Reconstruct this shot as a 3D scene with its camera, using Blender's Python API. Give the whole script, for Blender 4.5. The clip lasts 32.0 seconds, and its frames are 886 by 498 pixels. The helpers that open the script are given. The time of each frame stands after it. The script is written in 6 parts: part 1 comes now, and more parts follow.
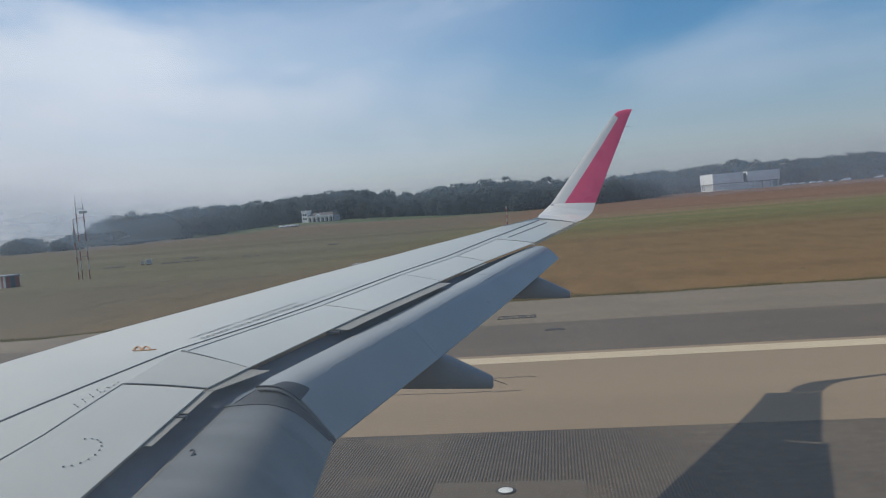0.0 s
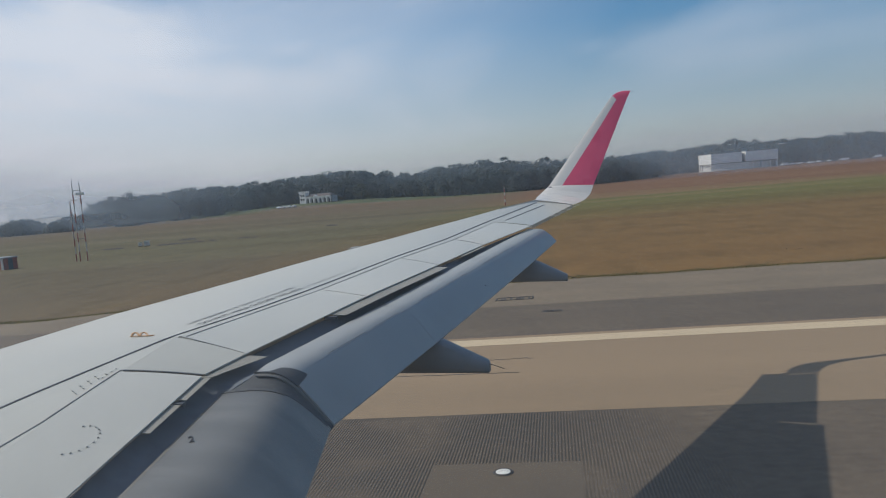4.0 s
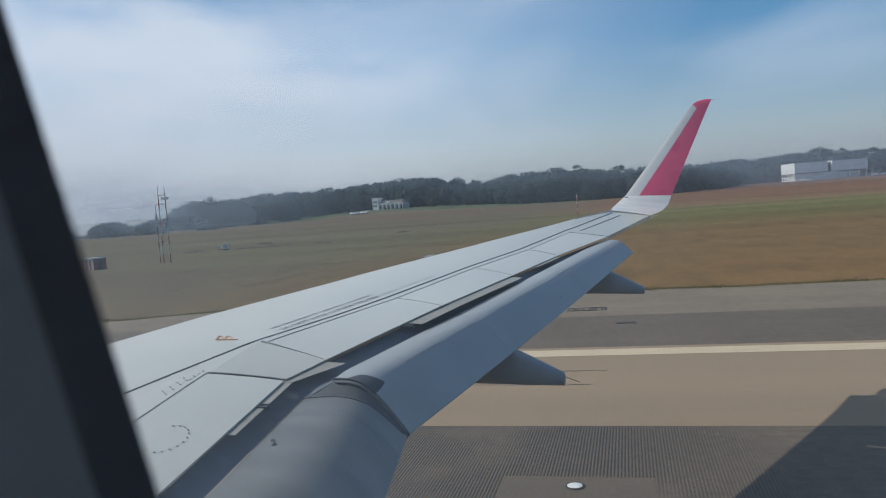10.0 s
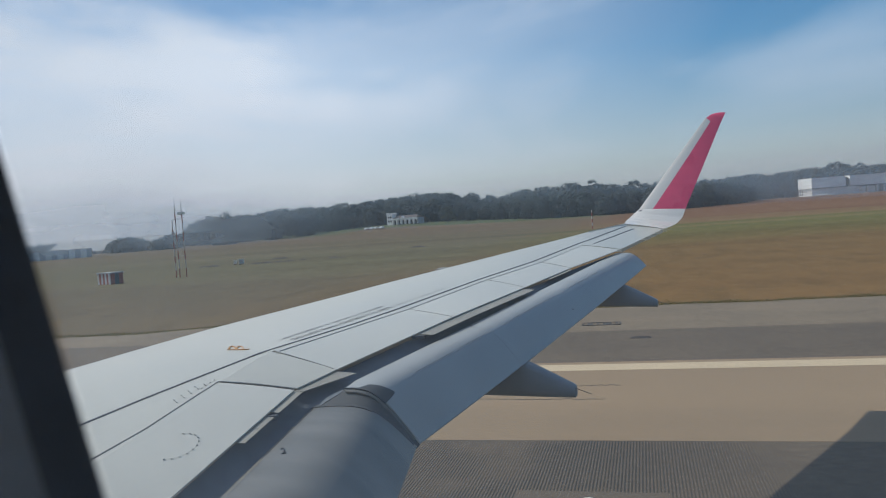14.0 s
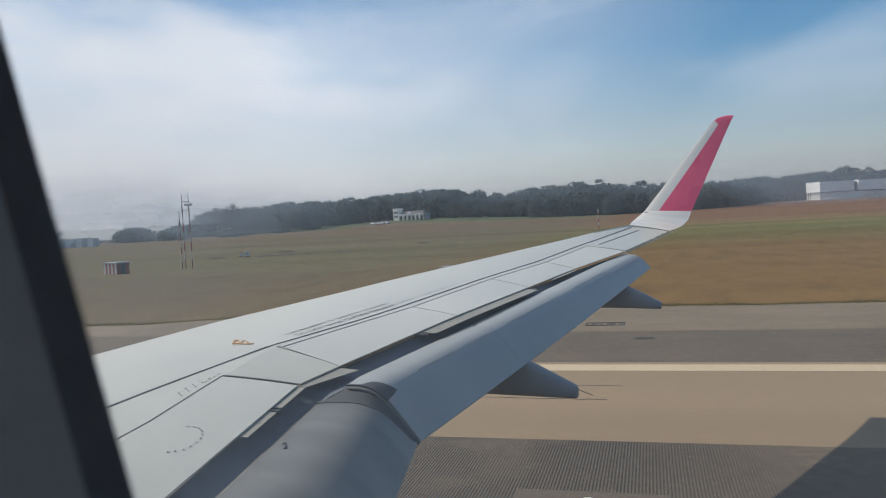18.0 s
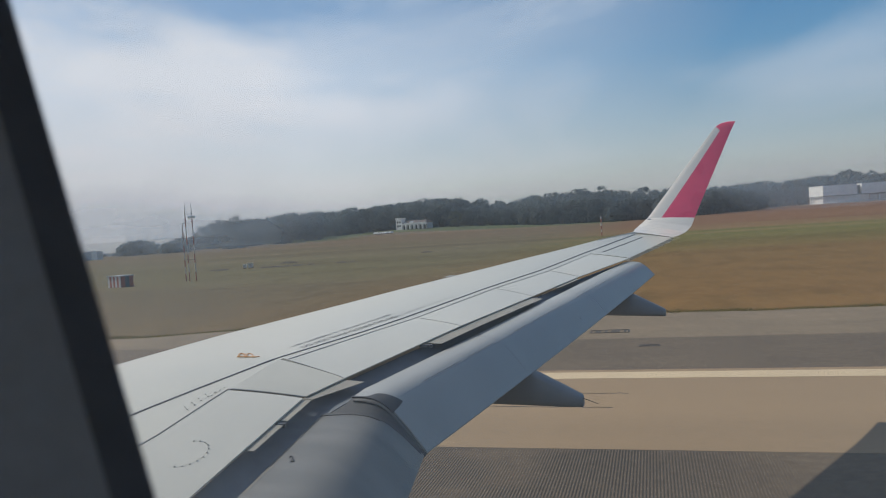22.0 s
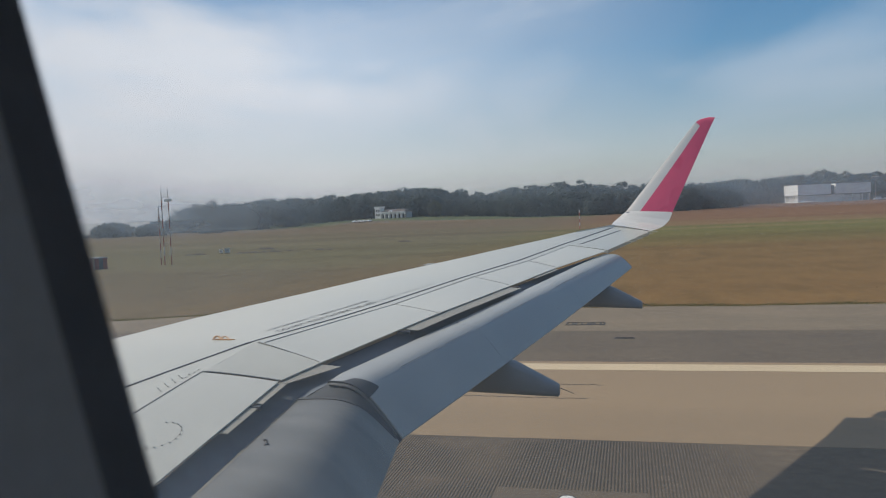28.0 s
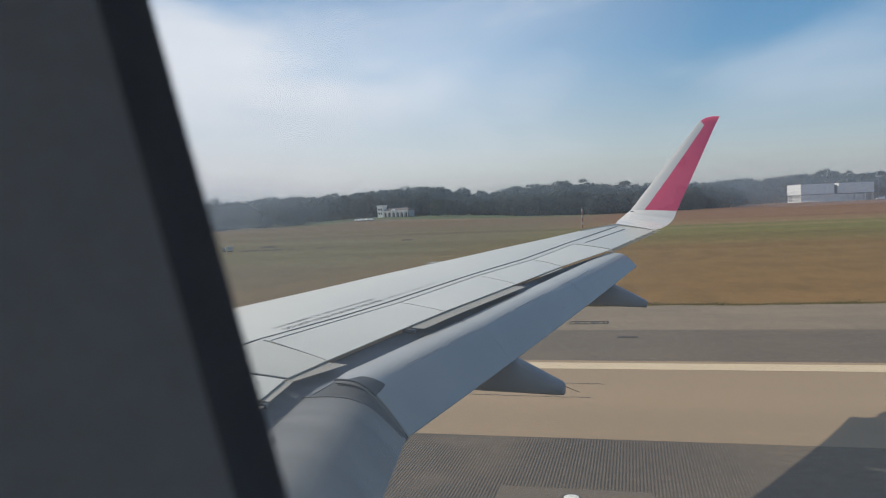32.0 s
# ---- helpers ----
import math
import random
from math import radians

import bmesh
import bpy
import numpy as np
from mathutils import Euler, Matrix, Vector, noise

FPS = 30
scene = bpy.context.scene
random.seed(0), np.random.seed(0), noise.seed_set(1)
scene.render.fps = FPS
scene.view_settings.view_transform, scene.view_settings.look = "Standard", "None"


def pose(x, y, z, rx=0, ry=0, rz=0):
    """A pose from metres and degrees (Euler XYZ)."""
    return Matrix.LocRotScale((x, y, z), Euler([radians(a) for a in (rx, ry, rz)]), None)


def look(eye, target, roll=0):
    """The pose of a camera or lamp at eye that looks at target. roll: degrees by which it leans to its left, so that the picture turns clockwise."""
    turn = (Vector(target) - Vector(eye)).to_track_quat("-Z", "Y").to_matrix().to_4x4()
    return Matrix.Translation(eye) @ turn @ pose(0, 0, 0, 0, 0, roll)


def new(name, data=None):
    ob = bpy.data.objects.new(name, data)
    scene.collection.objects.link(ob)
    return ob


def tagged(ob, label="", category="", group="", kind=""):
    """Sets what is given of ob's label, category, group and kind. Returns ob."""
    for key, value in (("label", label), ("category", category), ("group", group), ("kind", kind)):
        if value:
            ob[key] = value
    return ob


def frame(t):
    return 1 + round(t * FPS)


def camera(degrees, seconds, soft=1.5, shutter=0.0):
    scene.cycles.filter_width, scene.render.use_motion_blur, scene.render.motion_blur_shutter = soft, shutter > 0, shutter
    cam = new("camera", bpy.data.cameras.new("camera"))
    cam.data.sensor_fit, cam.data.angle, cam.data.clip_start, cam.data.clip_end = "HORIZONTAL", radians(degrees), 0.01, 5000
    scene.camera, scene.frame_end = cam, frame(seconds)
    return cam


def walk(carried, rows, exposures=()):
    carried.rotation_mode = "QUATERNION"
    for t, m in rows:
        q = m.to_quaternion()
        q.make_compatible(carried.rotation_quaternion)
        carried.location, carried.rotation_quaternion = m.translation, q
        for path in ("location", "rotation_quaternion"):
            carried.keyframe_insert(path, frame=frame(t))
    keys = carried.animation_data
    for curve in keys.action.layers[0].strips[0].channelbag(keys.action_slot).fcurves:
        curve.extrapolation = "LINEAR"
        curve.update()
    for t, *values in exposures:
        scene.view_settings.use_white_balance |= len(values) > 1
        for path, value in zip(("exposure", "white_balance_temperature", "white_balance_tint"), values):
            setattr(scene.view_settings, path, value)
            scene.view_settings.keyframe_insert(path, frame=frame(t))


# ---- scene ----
import itertools

# x runs aft along the aircraft, y out over the wing, z up from the runway
PATH = [
    # seconds, x, y, z, yaw, pitch, roll
    (0.0, 0.011, 0.052, 4.453, 8.66, -2.96, -4.57),
    (0.5, 0.015, 0.056, 4.435, 7.59, -3.34, -5.04),
    (1.0, 0.019, 0.114, 4.413, 5.45, -3.25, -2.47),
    (1.5, 0.031, 0.130, 4.462, 4.11, -3.45, -4.15),
    (2.0, -0.008, 0.127, 4.435, 3.69, -4.50, -3.84),
    (2.5, 0.001, 0.123, 4.420, 4.41, -3.75, -3.24),
    (3.0, 0.009, 0.109, 4.427, 4.66, -3.01, -3.56),
    (3.5, 0.011, 0.070, 4.413, 6.67, -2.59, -4.24),
    (4.0, 0.021, 0.063, 4.494, 8.63, -4.44, -4.68),
    (4.5, -0.051, 0.068, 4.501, 9.86, -3.70, -2.27),
    (6.5, -0.054, 0.068, 4.488, 10.24, -2.32, -2.42),
    (7.0, -0.054, 0.063, 4.506, 10.99, -1.89, -2.38),
    (7.5, -0.043, 0.054, 4.500, 11.35, -1.78, -2.88),
    (8.0, -0.006, 0.009, 4.543, 12.91, -3.92, -4.07),
    (8.5, -0.006, 0.012, 4.535, 12.05, -3.94, -4.47),
    (9.0, 0.006, 0.008, 4.521, 12.65, -3.22, -4.39),
    (9.5, -0.011, 0.009, 4.538, 12.38, -2.86, -4.58),
    (10.0, -0.029, 0.027, 4.532, 13.95, -3.47, -4.11),
    (10.5, 0.004, -0.008, 4.549, 14.25, -3.52, -4.61),
    (11.0, 0.022, -0.018, 4.545, 14.78, -3.20, -4.74),
    (11.5, -0.004, 0.017, 4.528, 14.37, -2.89, -3.16),
    (12.0, 0.004, 0.012, 4.507, 13.98, -1.65, -3.54),
    (12.5, -0.008, 0.025, 4.512, 14.35, -1.84, -3.35),
    (13.0, -0.002, 0.018, 4.513, 14.59, -2.15, -3.50),
    (13.5, 0.000, 0.016, 4.510, 14.44, -1.61, -3.64),
    (14.0, 0.003, 0.023, 4.488, 14.97, -2.24, -4.11),
    (14.5, 0.013, 0.006, 4.507, 15.16, -2.74, -3.96),
    (15.0, 0.033, -0.014, 4.498, 15.23, -2.64, -3.57),
    (15.5, 0.022, -0.005, 4.500, 15.32, -2.50, -3.52),
    (17.5, 0.036, -0.026, 4.495, 15.13, -2.10, -2.99),
    (18.0, 0.025, -0.016, 4.516, 15.41, -2.49, -2.98),
    (18.5, 0.041, -0.040, 4.530, 16.36, -1.99, -3.38),
    (19.0, -0.028, 0.027, 4.555, 15.85, -1.90, -2.71),
    (19.5, 0.023, -0.026, 4.534, 16.05, -1.92, -4.09),
    (20.0, 0.017, -0.019, 4.539, 15.93, -1.88, -3.71),
    (20.5, 0.021, -0.020, 4.532, 16.44, -1.40, -4.05),
    (21.0, -0.001, 0.000, 4.520, 14.67, -2.88, -1.93),
    (21.5, 0.022, -0.018, 4.511, 16.00, -1.64, -2.89),
    (22.0, 0.022, -0.025, 4.532, 15.61, -1.80, -3.72),
    (22.5, 0.014, -0.019, 4.525, 15.09, -2.12, -4.26),
    (23.0, 0.015, -0.015, 4.512, 15.40, -2.34, -3.87),
    (23.5, 0.014, -0.016, 4.539, 15.70, -2.10, -4.08),
    (24.0, 0.027, -0.020, 4.520, 15.69, -1.67, -4.46),
    (24.5, 0.027, -0.027, 4.550, 16.72, -2.11, -3.33),
    (25.0, 0.003, -0.009, 4.523, 14.97, -2.70, -1.60),
    (25.5, 0.005, -0.004, 4.501, 15.12, -2.15, -1.84),
    (27.5, 0.007, -0.010, 4.516, 14.53, -2.19, -3.03),
    (28.0, 0.001, -0.002, 4.500, 14.00, -2.65, -2.33),
    (28.5, 0.012, -0.013, 4.519, 14.86, -2.89, -2.38),
    (29.0, 0.018, -0.018, 4.517, 15.01, -2.83, -2.46),
    (29.5, 0.013, -0.015, 4.521, 15.16, -2.42, -2.41),
    (30.0, -0.004, -0.003, 4.537, 14.97, -1.46, -2.70),
    (30.5, -0.001, -0.007, 4.495, 14.06, -1.72, -2.55),
    (31.0, -0.040, 0.039, 4.493, 13.51, -3.80, -1.04),
    (31.5, -0.050, 0.040, 4.498, 14.27, -3.29, -1.86),
    (32.0, -0.035, -0.003, 4.495, 14.18, -2.73, -2.23),
]


# slight tilt of the airliner and camera, fitted to the ground lines in view
TILT = Matrix.Translation((0, 0, 4.5)) @ Matrix.Rotation(0.0010, 4, "X") @ Matrix.Rotation(0.002, 4, "Y") @ Matrix.Translation((0, 0, -4.5))


def aimed(x, y, z, yaw, pitch, roll):
    a, b = radians(yaw), radians(pitch)
    ahead = Vector((-math.sin(a) * math.cos(b), math.cos(a) * math.cos(b), math.sin(b)))
    eye = Vector((x, y, z))
    return TILT @ look(eye, eye + ahead, roll)


cam = camera(61.0, 32.0, soft=1.0)
# the eye is set on the wing and the field, so that the window surround beside it is out of focus
cam.data.dof.use_dof, cam.data.dof.focus_distance, cam.data.dof.aperture_fstop = True, 14.0, 10.0
walk(cam, [(row[0], aimed(*row[1:])) for row in PATH],
     exposures=[(0.0, -0.12, 5750, 7), (2.0, -0.15, 5950, 9), (4.5, -0.15, 5900, 8), (8.0, -0.09, 5600, 6), (12.0, -0.04, 5650, 6), (14.0, -0.02, 5750, 6), (18.0, 0.08, 6050, 8.0), (19.5, 0.03, 6100, 8.5), (22.0, -0.02, 6150, 8.5), (27.5, 0.0, 6150, 8.5), (30.5, 0.03, 6150, 8.5), (31.5, 0.1, 6150, 8.5), (32.0, 0.14, 6150, 8.5)])

# ---- light ----
TO_SUN = Vector((-1.23, 0.10, 1.0)).normalized()
world = bpy.data.worlds.new("sky")
scene.world = world
world.use_nodes = True
wn, wl = world.node_tree.nodes, world.node_tree.links
wn.clear()
w_out, w_bg = wn.new("ShaderNodeOutputWorld"), wn.new("ShaderNodeBackground")
w_sky = wn.new("ShaderNodeTexSky")
w_sky.sky_type, w_sky.sun_disc = "NISHITA", False
w_sky.sun_elevation = math.asin(TO_SUN.z)
w_sky.sun_rotation = math.atan2(TO_SUN.x, TO_SUN.y)
w_sky.altitude, w_sky.air_density, w_sky.dust_density, w_sky.ozone_density = 700, 1.1, 1.0, 1.6
w_co, w_map, w_noise = wn.new("ShaderNodeTexCoord"), wn.new("ShaderNodeMapping"), wn.new("ShaderNodeTexNoise")
w_map.inputs["Scale"].default_value = (1.3, 1.3, 4.2)
w_map.inputs["Rotation"].default_value = (0.0, 0.05, 0.6)
w_noise.inputs["Scale"].default_value, w_noise.inputs["Detail"].default_value = 1.5, 8
w_noise.inputs["Roughness"].default_value, w_noise.inputs["Distortion"].default_value = 0.56, 0.35
w_ramp = wn.new("ShaderNodeValToRGB")
w_ramp.color_ramp.elements[0].position, w_ramp.color_ramp.elements[1].position = 0.50, 0.86
w_ramp.color_ramp.elements[0].color, w_ramp.color_ramp.elements[1].color = (0, 0, 0, 1), (0.5, 0.5, 0.5, 1)
w_mix = wn.new("ShaderNodeMix")
w_mix.data_type = "RGBA"
w_mix.inputs["B"].default_value = (7.9, 8.0, 8.35, 1)
w_sep, w_haze = wn.new("ShaderNodeSeparateXYZ"), wn.new("ShaderNodeMapRange")
w_haze.inputs["From Min"].default_value, w_haze.inputs["From Max"].default_value = 0.0, 0.2
w_haze.inputs["To Min"].default_value, w_haze.inputs["To Max"].default_value = 0.8, 0.0
w_hmix = wn.new("ShaderNodeMix")
w_hmix.data_type = "RGBA"
w_air = wn.new("ShaderNodeMix")
w_air.data_type = "RGBA"
w_air.inputs["A"].default_value, w_air.inputs["B"].default_value = (2.75, 2.75, 3.4, 1), (6.7, 6.25, 6.05, 1)
wl.new(w_air.outputs["Result"], w_hmix.inputs["B"])
wl.new(w_co.outputs["Generated"], w_map.inputs["Vector"])
wl.new(w_map.outputs["Vector"], w_noise.inputs["Vector"])
wl.new(w_noise.outputs["Fac"], w_ramp.inputs["Fac"])
w_dot, w_glow, w_sum = wn.new("ShaderNodeVectorMath"), wn.new("ShaderNodeMapRange"), wn.new("ShaderNodeMath")
w_dot.operation, w_dot.inputs[1].default_value = "DOT_PRODUCT", TO_SUN
w_glow.inputs["From Min"].default_value, w_glow.inputs["From Max"].default_value = 0.11, 0.62
w_glow.inputs["To Min"].default_value, w_glow.inputs["To Max"].default_value = 0.0, 0.95
w_sum.use_clamp = True
wl.new(w_co.outputs["Generated"], w_dot.inputs[0])
wl.new(w_dot.outputs["Value"], w_glow.inputs["Value"])
w_fray, w_bank = wn.new("ShaderNodeMapRange"), wn.new("ShaderNodeMath")
w_fray.inputs["From Min"].default_value, w_fray.inputs["From Max"].default_value = 0.36, 0.62
w_fray.inputs["To Min"].default_value, w_fray.inputs["To Max"].default_value = 0.66, 1.1
w_bank.operation = "MULTIPLY"
wl.new(w_noise.outputs["Fac"], w_fray.inputs["Value"])
wl.new(w_glow.outputs["Result"], w_bank.inputs[0])
wl.new(w_fray.outputs["Result"], w_bank.inputs[1])
w_crown, w_cut, w_low = wn.new("ShaderNodeMath"), wn.new("ShaderNodeMapRange"), wn.new("ShaderNodeMath")
w_crown.operation, w_crown.inputs[1].default_value = "MULTIPLY_ADD", -0.5
w_cut.inputs["From Min"].default_value, w_cut.inputs["From Max"].default_value = -0.03, 0.13
w_cut.inputs["To Min"].default_value, w_cut.inputs["To Max"].default_value = 1.0, 0.3
w_cut.interpolation_type, w_low.operation = "SMOOTHSTEP", "MULTIPLY"
wl.new(w_noise.outputs["Fac"], w_crown.inputs[0])
wl.new(w_sep.outputs["Z"], w_crown.inputs[2])
wl.new(w_crown.outputs[0], w_cut.inputs["Value"])
wl.new(w_bank.outputs[0], w_low.inputs[0])
wl.new(w_cut.outputs["Result"], w_low.inputs[1])
wl.new(w_low.outputs[0], w_sum.inputs[0])
w_toward = wn.new("ShaderNodeMapRange")
w_toward.inputs["From Min"].default_value, w_toward.inputs["From Max"].default_value = -0.5, 0.6
wl.new(w_dot.outputs["Value"], w_toward.inputs["Value"])
wl.new(w_toward.outputs["Result"], w_air.inputs["Factor"])
wl.new(w_ramp.outputs["Color"], w_sum.inputs[1])
wl.new(w_sum.outputs[0], w_mix.inputs["Factor"])
w_hue = wn.new("ShaderNodeHueSaturation")
w_hue.inputs["Hue"].default_value = 0.495
w_hue.inputs["Saturation"].default_value, w_hue.inputs["Value"].default_value = 1.3, 1.0
wl.new(w_sky.outputs["Color"], w_hue.inputs["Color"])
wl.new(w_hue.outputs["Color"], w_mix.inputs["A"])
wl.new(w_co.outputs["Generated"], w_sep.inputs["Vector"])
wl.new(w_sep.outputs["Z"], w_haze.inputs["Value"])
wl.new(w_haze.outputs["Result"], w_hmix.inputs["Factor"])
wl.new(w_mix.outputs["Result"], w_hmix.inputs["A"])
wl.new(w_hmix.outputs["Result"], w_bg.inputs["Color"])
w_bg.inputs["Strength"].default_value = 0.1
wl.new(w_bg.outputs["Background"], w_out.inputs["Surface"])
sun = new("sun", bpy.data.lights.new("sun", "SUN"))
sun.data.energy, sun.data.angle, sun.data.color = 3.8, radians(0.6), (1.0, 0.905, 0.76)
sun.matrix_world = look(TO_SUN * 60, (0, 0, 0))


# ---- materials ----
def material(name, base, rough=0.6, metal=0.0, vary=0.15, grain=40.0, stain=0.6, bump=0.0, coat=0.0, island=0.0, per_object=0.0, stretch=(1, 1, 1)):
    """A surface with grain and stains at two scales, both in metres."""
    m = bpy.data.materials.new(name)
    m.use_nodes = True
    n, l = m.node_tree.nodes, m.node_tree.links
    b = n["Principled BSDF"]
    b.inputs["Roughness"].default_value, b.inputs["Metallic"].default_value = rough, metal
    b.inputs["Coat Weight"].default_value = coat
    co, mp = n.new("ShaderNodeTexCoord"), n.new("ShaderNodeMapping")
    mp.inputs["Scale"].default_value = stretch
    l.new(co.outputs["Object"], mp.inputs["Vector"])
    fine, wide = n.new("ShaderNodeTexNoise"), n.new("ShaderNodeTexNoise")
    fine.inputs["Scale"].default_value, fine.inputs["Detail"].default_value = grain, 4
    wide.inputs["Scale"].default_value, wide.inputs["Detail"].default_value = stain, 5
    l.new(mp.outputs["Vector"], fine.inputs["Vector"])
    l.new(mp.outputs["Vector"], wide.inputs["Vector"])
    add = n.new("ShaderNodeMath")
    add.operation = "ADD"
    l.new(fine.outputs["Fac"], add.inputs[0])
    l.new(wide.outputs["Fac"], add.inputs[1])
    last = add.outputs[0]
    if island or per_object:
        src = n.new("ShaderNodeNewGeometry").outputs["Random Per Island"] if island else n.new("ShaderNodeObjectInfo").outputs["Random"]
        k = n.new("ShaderNodeMath")
        k.operation, k.inputs[1].default_value = "MULTIPLY_ADD", island or per_object
        l.new(src, k.inputs[0])
        l.new(last, k.inputs[2])
        last = k.outputs[0]
    rng = n.new("ShaderNodeMapRange")
    rng.inputs["From Min"].default_value, rng.inputs["From Max"].default_value = 0.6, 1.4 + island + per_object
    l.new(last, rng.inputs["Value"])
    mix = n.new("ShaderNodeMix")
    mix.data_type = "RGBA"
    low = tuple(c * (1 - 2 * vary) for c in base)
    mix.inputs["A"].default_value, mix.inputs["B"].default_value = (*low, 1), (*(min(1, c * (1 + vary)) for c in base), 1)
    l.new(rng.outputs["Result"], mix.inputs["Factor"])
    l.new(mix.outputs["Result"], b.inputs["Base Color"])
    rr = n.new("ShaderNodeMapRange")
    rr.inputs["To Min"].default_value, rr.inputs["To Max"].default_value = max(0.02, rough - 0.08), min(1, rough + 0.08)
    l.new(wide.outputs["Fac"], rr.inputs["Value"])
    l.new(rr.outputs["Result"], b.inputs["Roughness"])
    if bump:
        bp = n.new("ShaderNodeBump")
        bp.inputs["Strength"].default_value, bp.inputs["Distance"].default_value = bump, 0.02
        l.new(fine.outputs["Fac"], bp.inputs["Height"])
        l.new(bp.outputs["Normal"], b.inputs["Normal"])
    return m


WING_GREY = material("wing_grey_paint", (0.565, 0.535, 0.445), 0.34, 0.0, 0.045, 9, 0.7, coat=0.15)
PANEL_GREY = material("panel_grey_paint", (0.635, 0.605, 0.515), 0.36, 0.0, 0.04, 7, 0.9, coat=0.1)
FLAP_GREY = material("flap_grey_paint", (0.40, 0.395, 0.365), 0.42, 0.0, 0.07, 2.2, 0.7, coat=0.12, stretch=(0.5, 1.6, 1))
# flap grey darkened for the inboard flap's shade, with streaks
FLAP_SHADED = material("flap_grey_shaded", (0.225, 0.216, 0.192), 0.4, 0.0, 0.2, 2.0, 1.4, coat=0.1, stretch=(0.4, 2.2, 1))
# darker than the fairings' own paint: shade under the flap put into the grey
FAIRING = material("fairing_shaded_grey", (0.27, 0.28, 0.285), 0.5, 0.0, 0.06, 6, 0.9)
LIP = material("bare_metal_lip", (0.36, 0.325, 0.26), 0.5, 0.1, 0.1, 30, 3)
# dark slate that also carries the shade of the gap
COVE = material("cove_shade_slate", (0.13, 0.145, 0.165), 0.55, 0.0, 0.15, 10, 2)
SEAL = material("rubber_seal", (0.075, 0.077, 0.08), 0.7, 0.0, 0.07, 12, 4)
SEAL_LIGHT = material("worn_seal", (0.15, 0.145, 0.135), 0.6, 0.0, 0.08, 12, 6)
DARK_LINE = material("sealant_line", (0.07, 0.075, 0.085), 0.6, 0.0, 0.2, 30, 3)
FLAP_SEAM = material("flap_seam", (0.2, 0.2, 0.195), 0.6, 0.0, 0.1, 30, 3)
JOINT = material("panel_joint", (0.30, 0.30, 0.285), 0.6, 0.0, 0.2, 30, 3)
INK = material("black_stencil", (0.05, 0.05, 0.055), 0.6, 0.0, 0.2, 60, 5)
ORANGE = material("orange_stencil", (0.58, 0.27, 0.05), 0.5, 0.0, 0.12, 60, 5)
WHITE = material("white_gloss_paint", (0.82, 0.76, 0.67), 0.25, 0.0, 0.03, 8, 1, coat=0.4)
# gloss red lifted towards pink, which puts haze into its colour
RED = material("red_gloss_hazed", (0.86, 0.105, 0.19), 0.28, 0.0, 0.06, 8, 1.2, coat=0.4)
STEEL = material("dull_steel", (0.3, 0.3, 0.31), 0.4, 0.7, 0.1, 40, 4)
BEZEL = material("window_bezel_plastic", (0.62, 0.7, 0.82), 0.55, 0.0, 0.05, 120, 6, bump=0.05)
GASKET = material("window_gasket_rubber", (0.2, 0.25, 0.35), 0.5, 0.0, 0.1, 60, 8)
CONCRETE = material("pale_concrete", (0.294, 0.207, 0.12), 0.85, 0.0, 0.11, 22, 0.35, bump=0.03, stretch=(0.1, 1, 1))
ASPHALT_DARK = material("worn_asphalt", (0.128, 0.095, 0.062), 0.85, 0.0, 0.2, 6.0, 0.4, bump=0.1, stretch=(0.6, 1, 1))
SHOULDER = material("shoulder_asphalt", (0.212, 0.16, 0.102), 0.88, 0.0, 0.2, 5.0, 0.35, bump=0.1, stretch=(0.6, 1, 1))
LINE_PAINT = material("runway_paint", (0.58, 0.45, 0.28), 0.7, 0.0, 0.07, 9, 0.5)
PATCH = material("patch_concrete", (0.122, 0.092, 0.06), 0.8, 0.0, 0.1, 16, 0.8, bump=0.2)
IRON = material("cast_iron", (0.05, 0.042, 0.035), 0.6, 0.4, 0.25, 20, 3)
HALL_WHITE = material("hangar_cladding", (0.84, 0.83, 0.79), 0.55, 0.0, 0.05, 0.6, 0.12, stretch=(3, 3, 0.4))
HALL_GREY = material("hangar_door_metal", (0.44, 0.45, 0.45), 0.5, 0.0, 0.08, 1.0, 0.15)
HALL_DARK = material("hangar_shade", (0.13, 0.135, 0.14), 0.6, 0.0, 0.15, 1.0, 0.2)
ROOF_GREY = material("metal_roof", (0.36, 0.37, 0.38), 0.5, 0.1, 0.1, 0.8, 0.1)
SHED_ROOF = material("shed_roof_sheet", (0.5, 0.475, 0.43), 0.6, 0.0, 0.1, 0.8, 0.1)
PLASTER = material("white_plaster", (0.80, 0.78, 0.74), 0.8, 0.0, 0.07, 1.5, 0.3)
TILE_ROOF = material("clay_tile_roof", (0.13, 0.108, 0.1), 0.8, 0.0, 0.2, 3, 0.4)
GLASS_DARK = material("dark_window_glass", (0.03, 0.035, 0.04), 0.12, 0.0, 0.1, 5, 1)
BARK = material("bark", (0.075, 0.07, 0.062), 0.9, 0.0, 0.2, 6, 1)
# leaf green lifted and blued: distance haze put into the colour
LEAF_HAZED = material("foliage", (0.12, 0.145, 0.15), 0.95, 0.0, 0.10, 1.5, 0.03, island=0.2)
LEAF_WARM = material("foliage_warm", (0.115, 0.13, 0.105), 0.95, 0.0, 0.15, 1.5, 0.05, island=0.4)


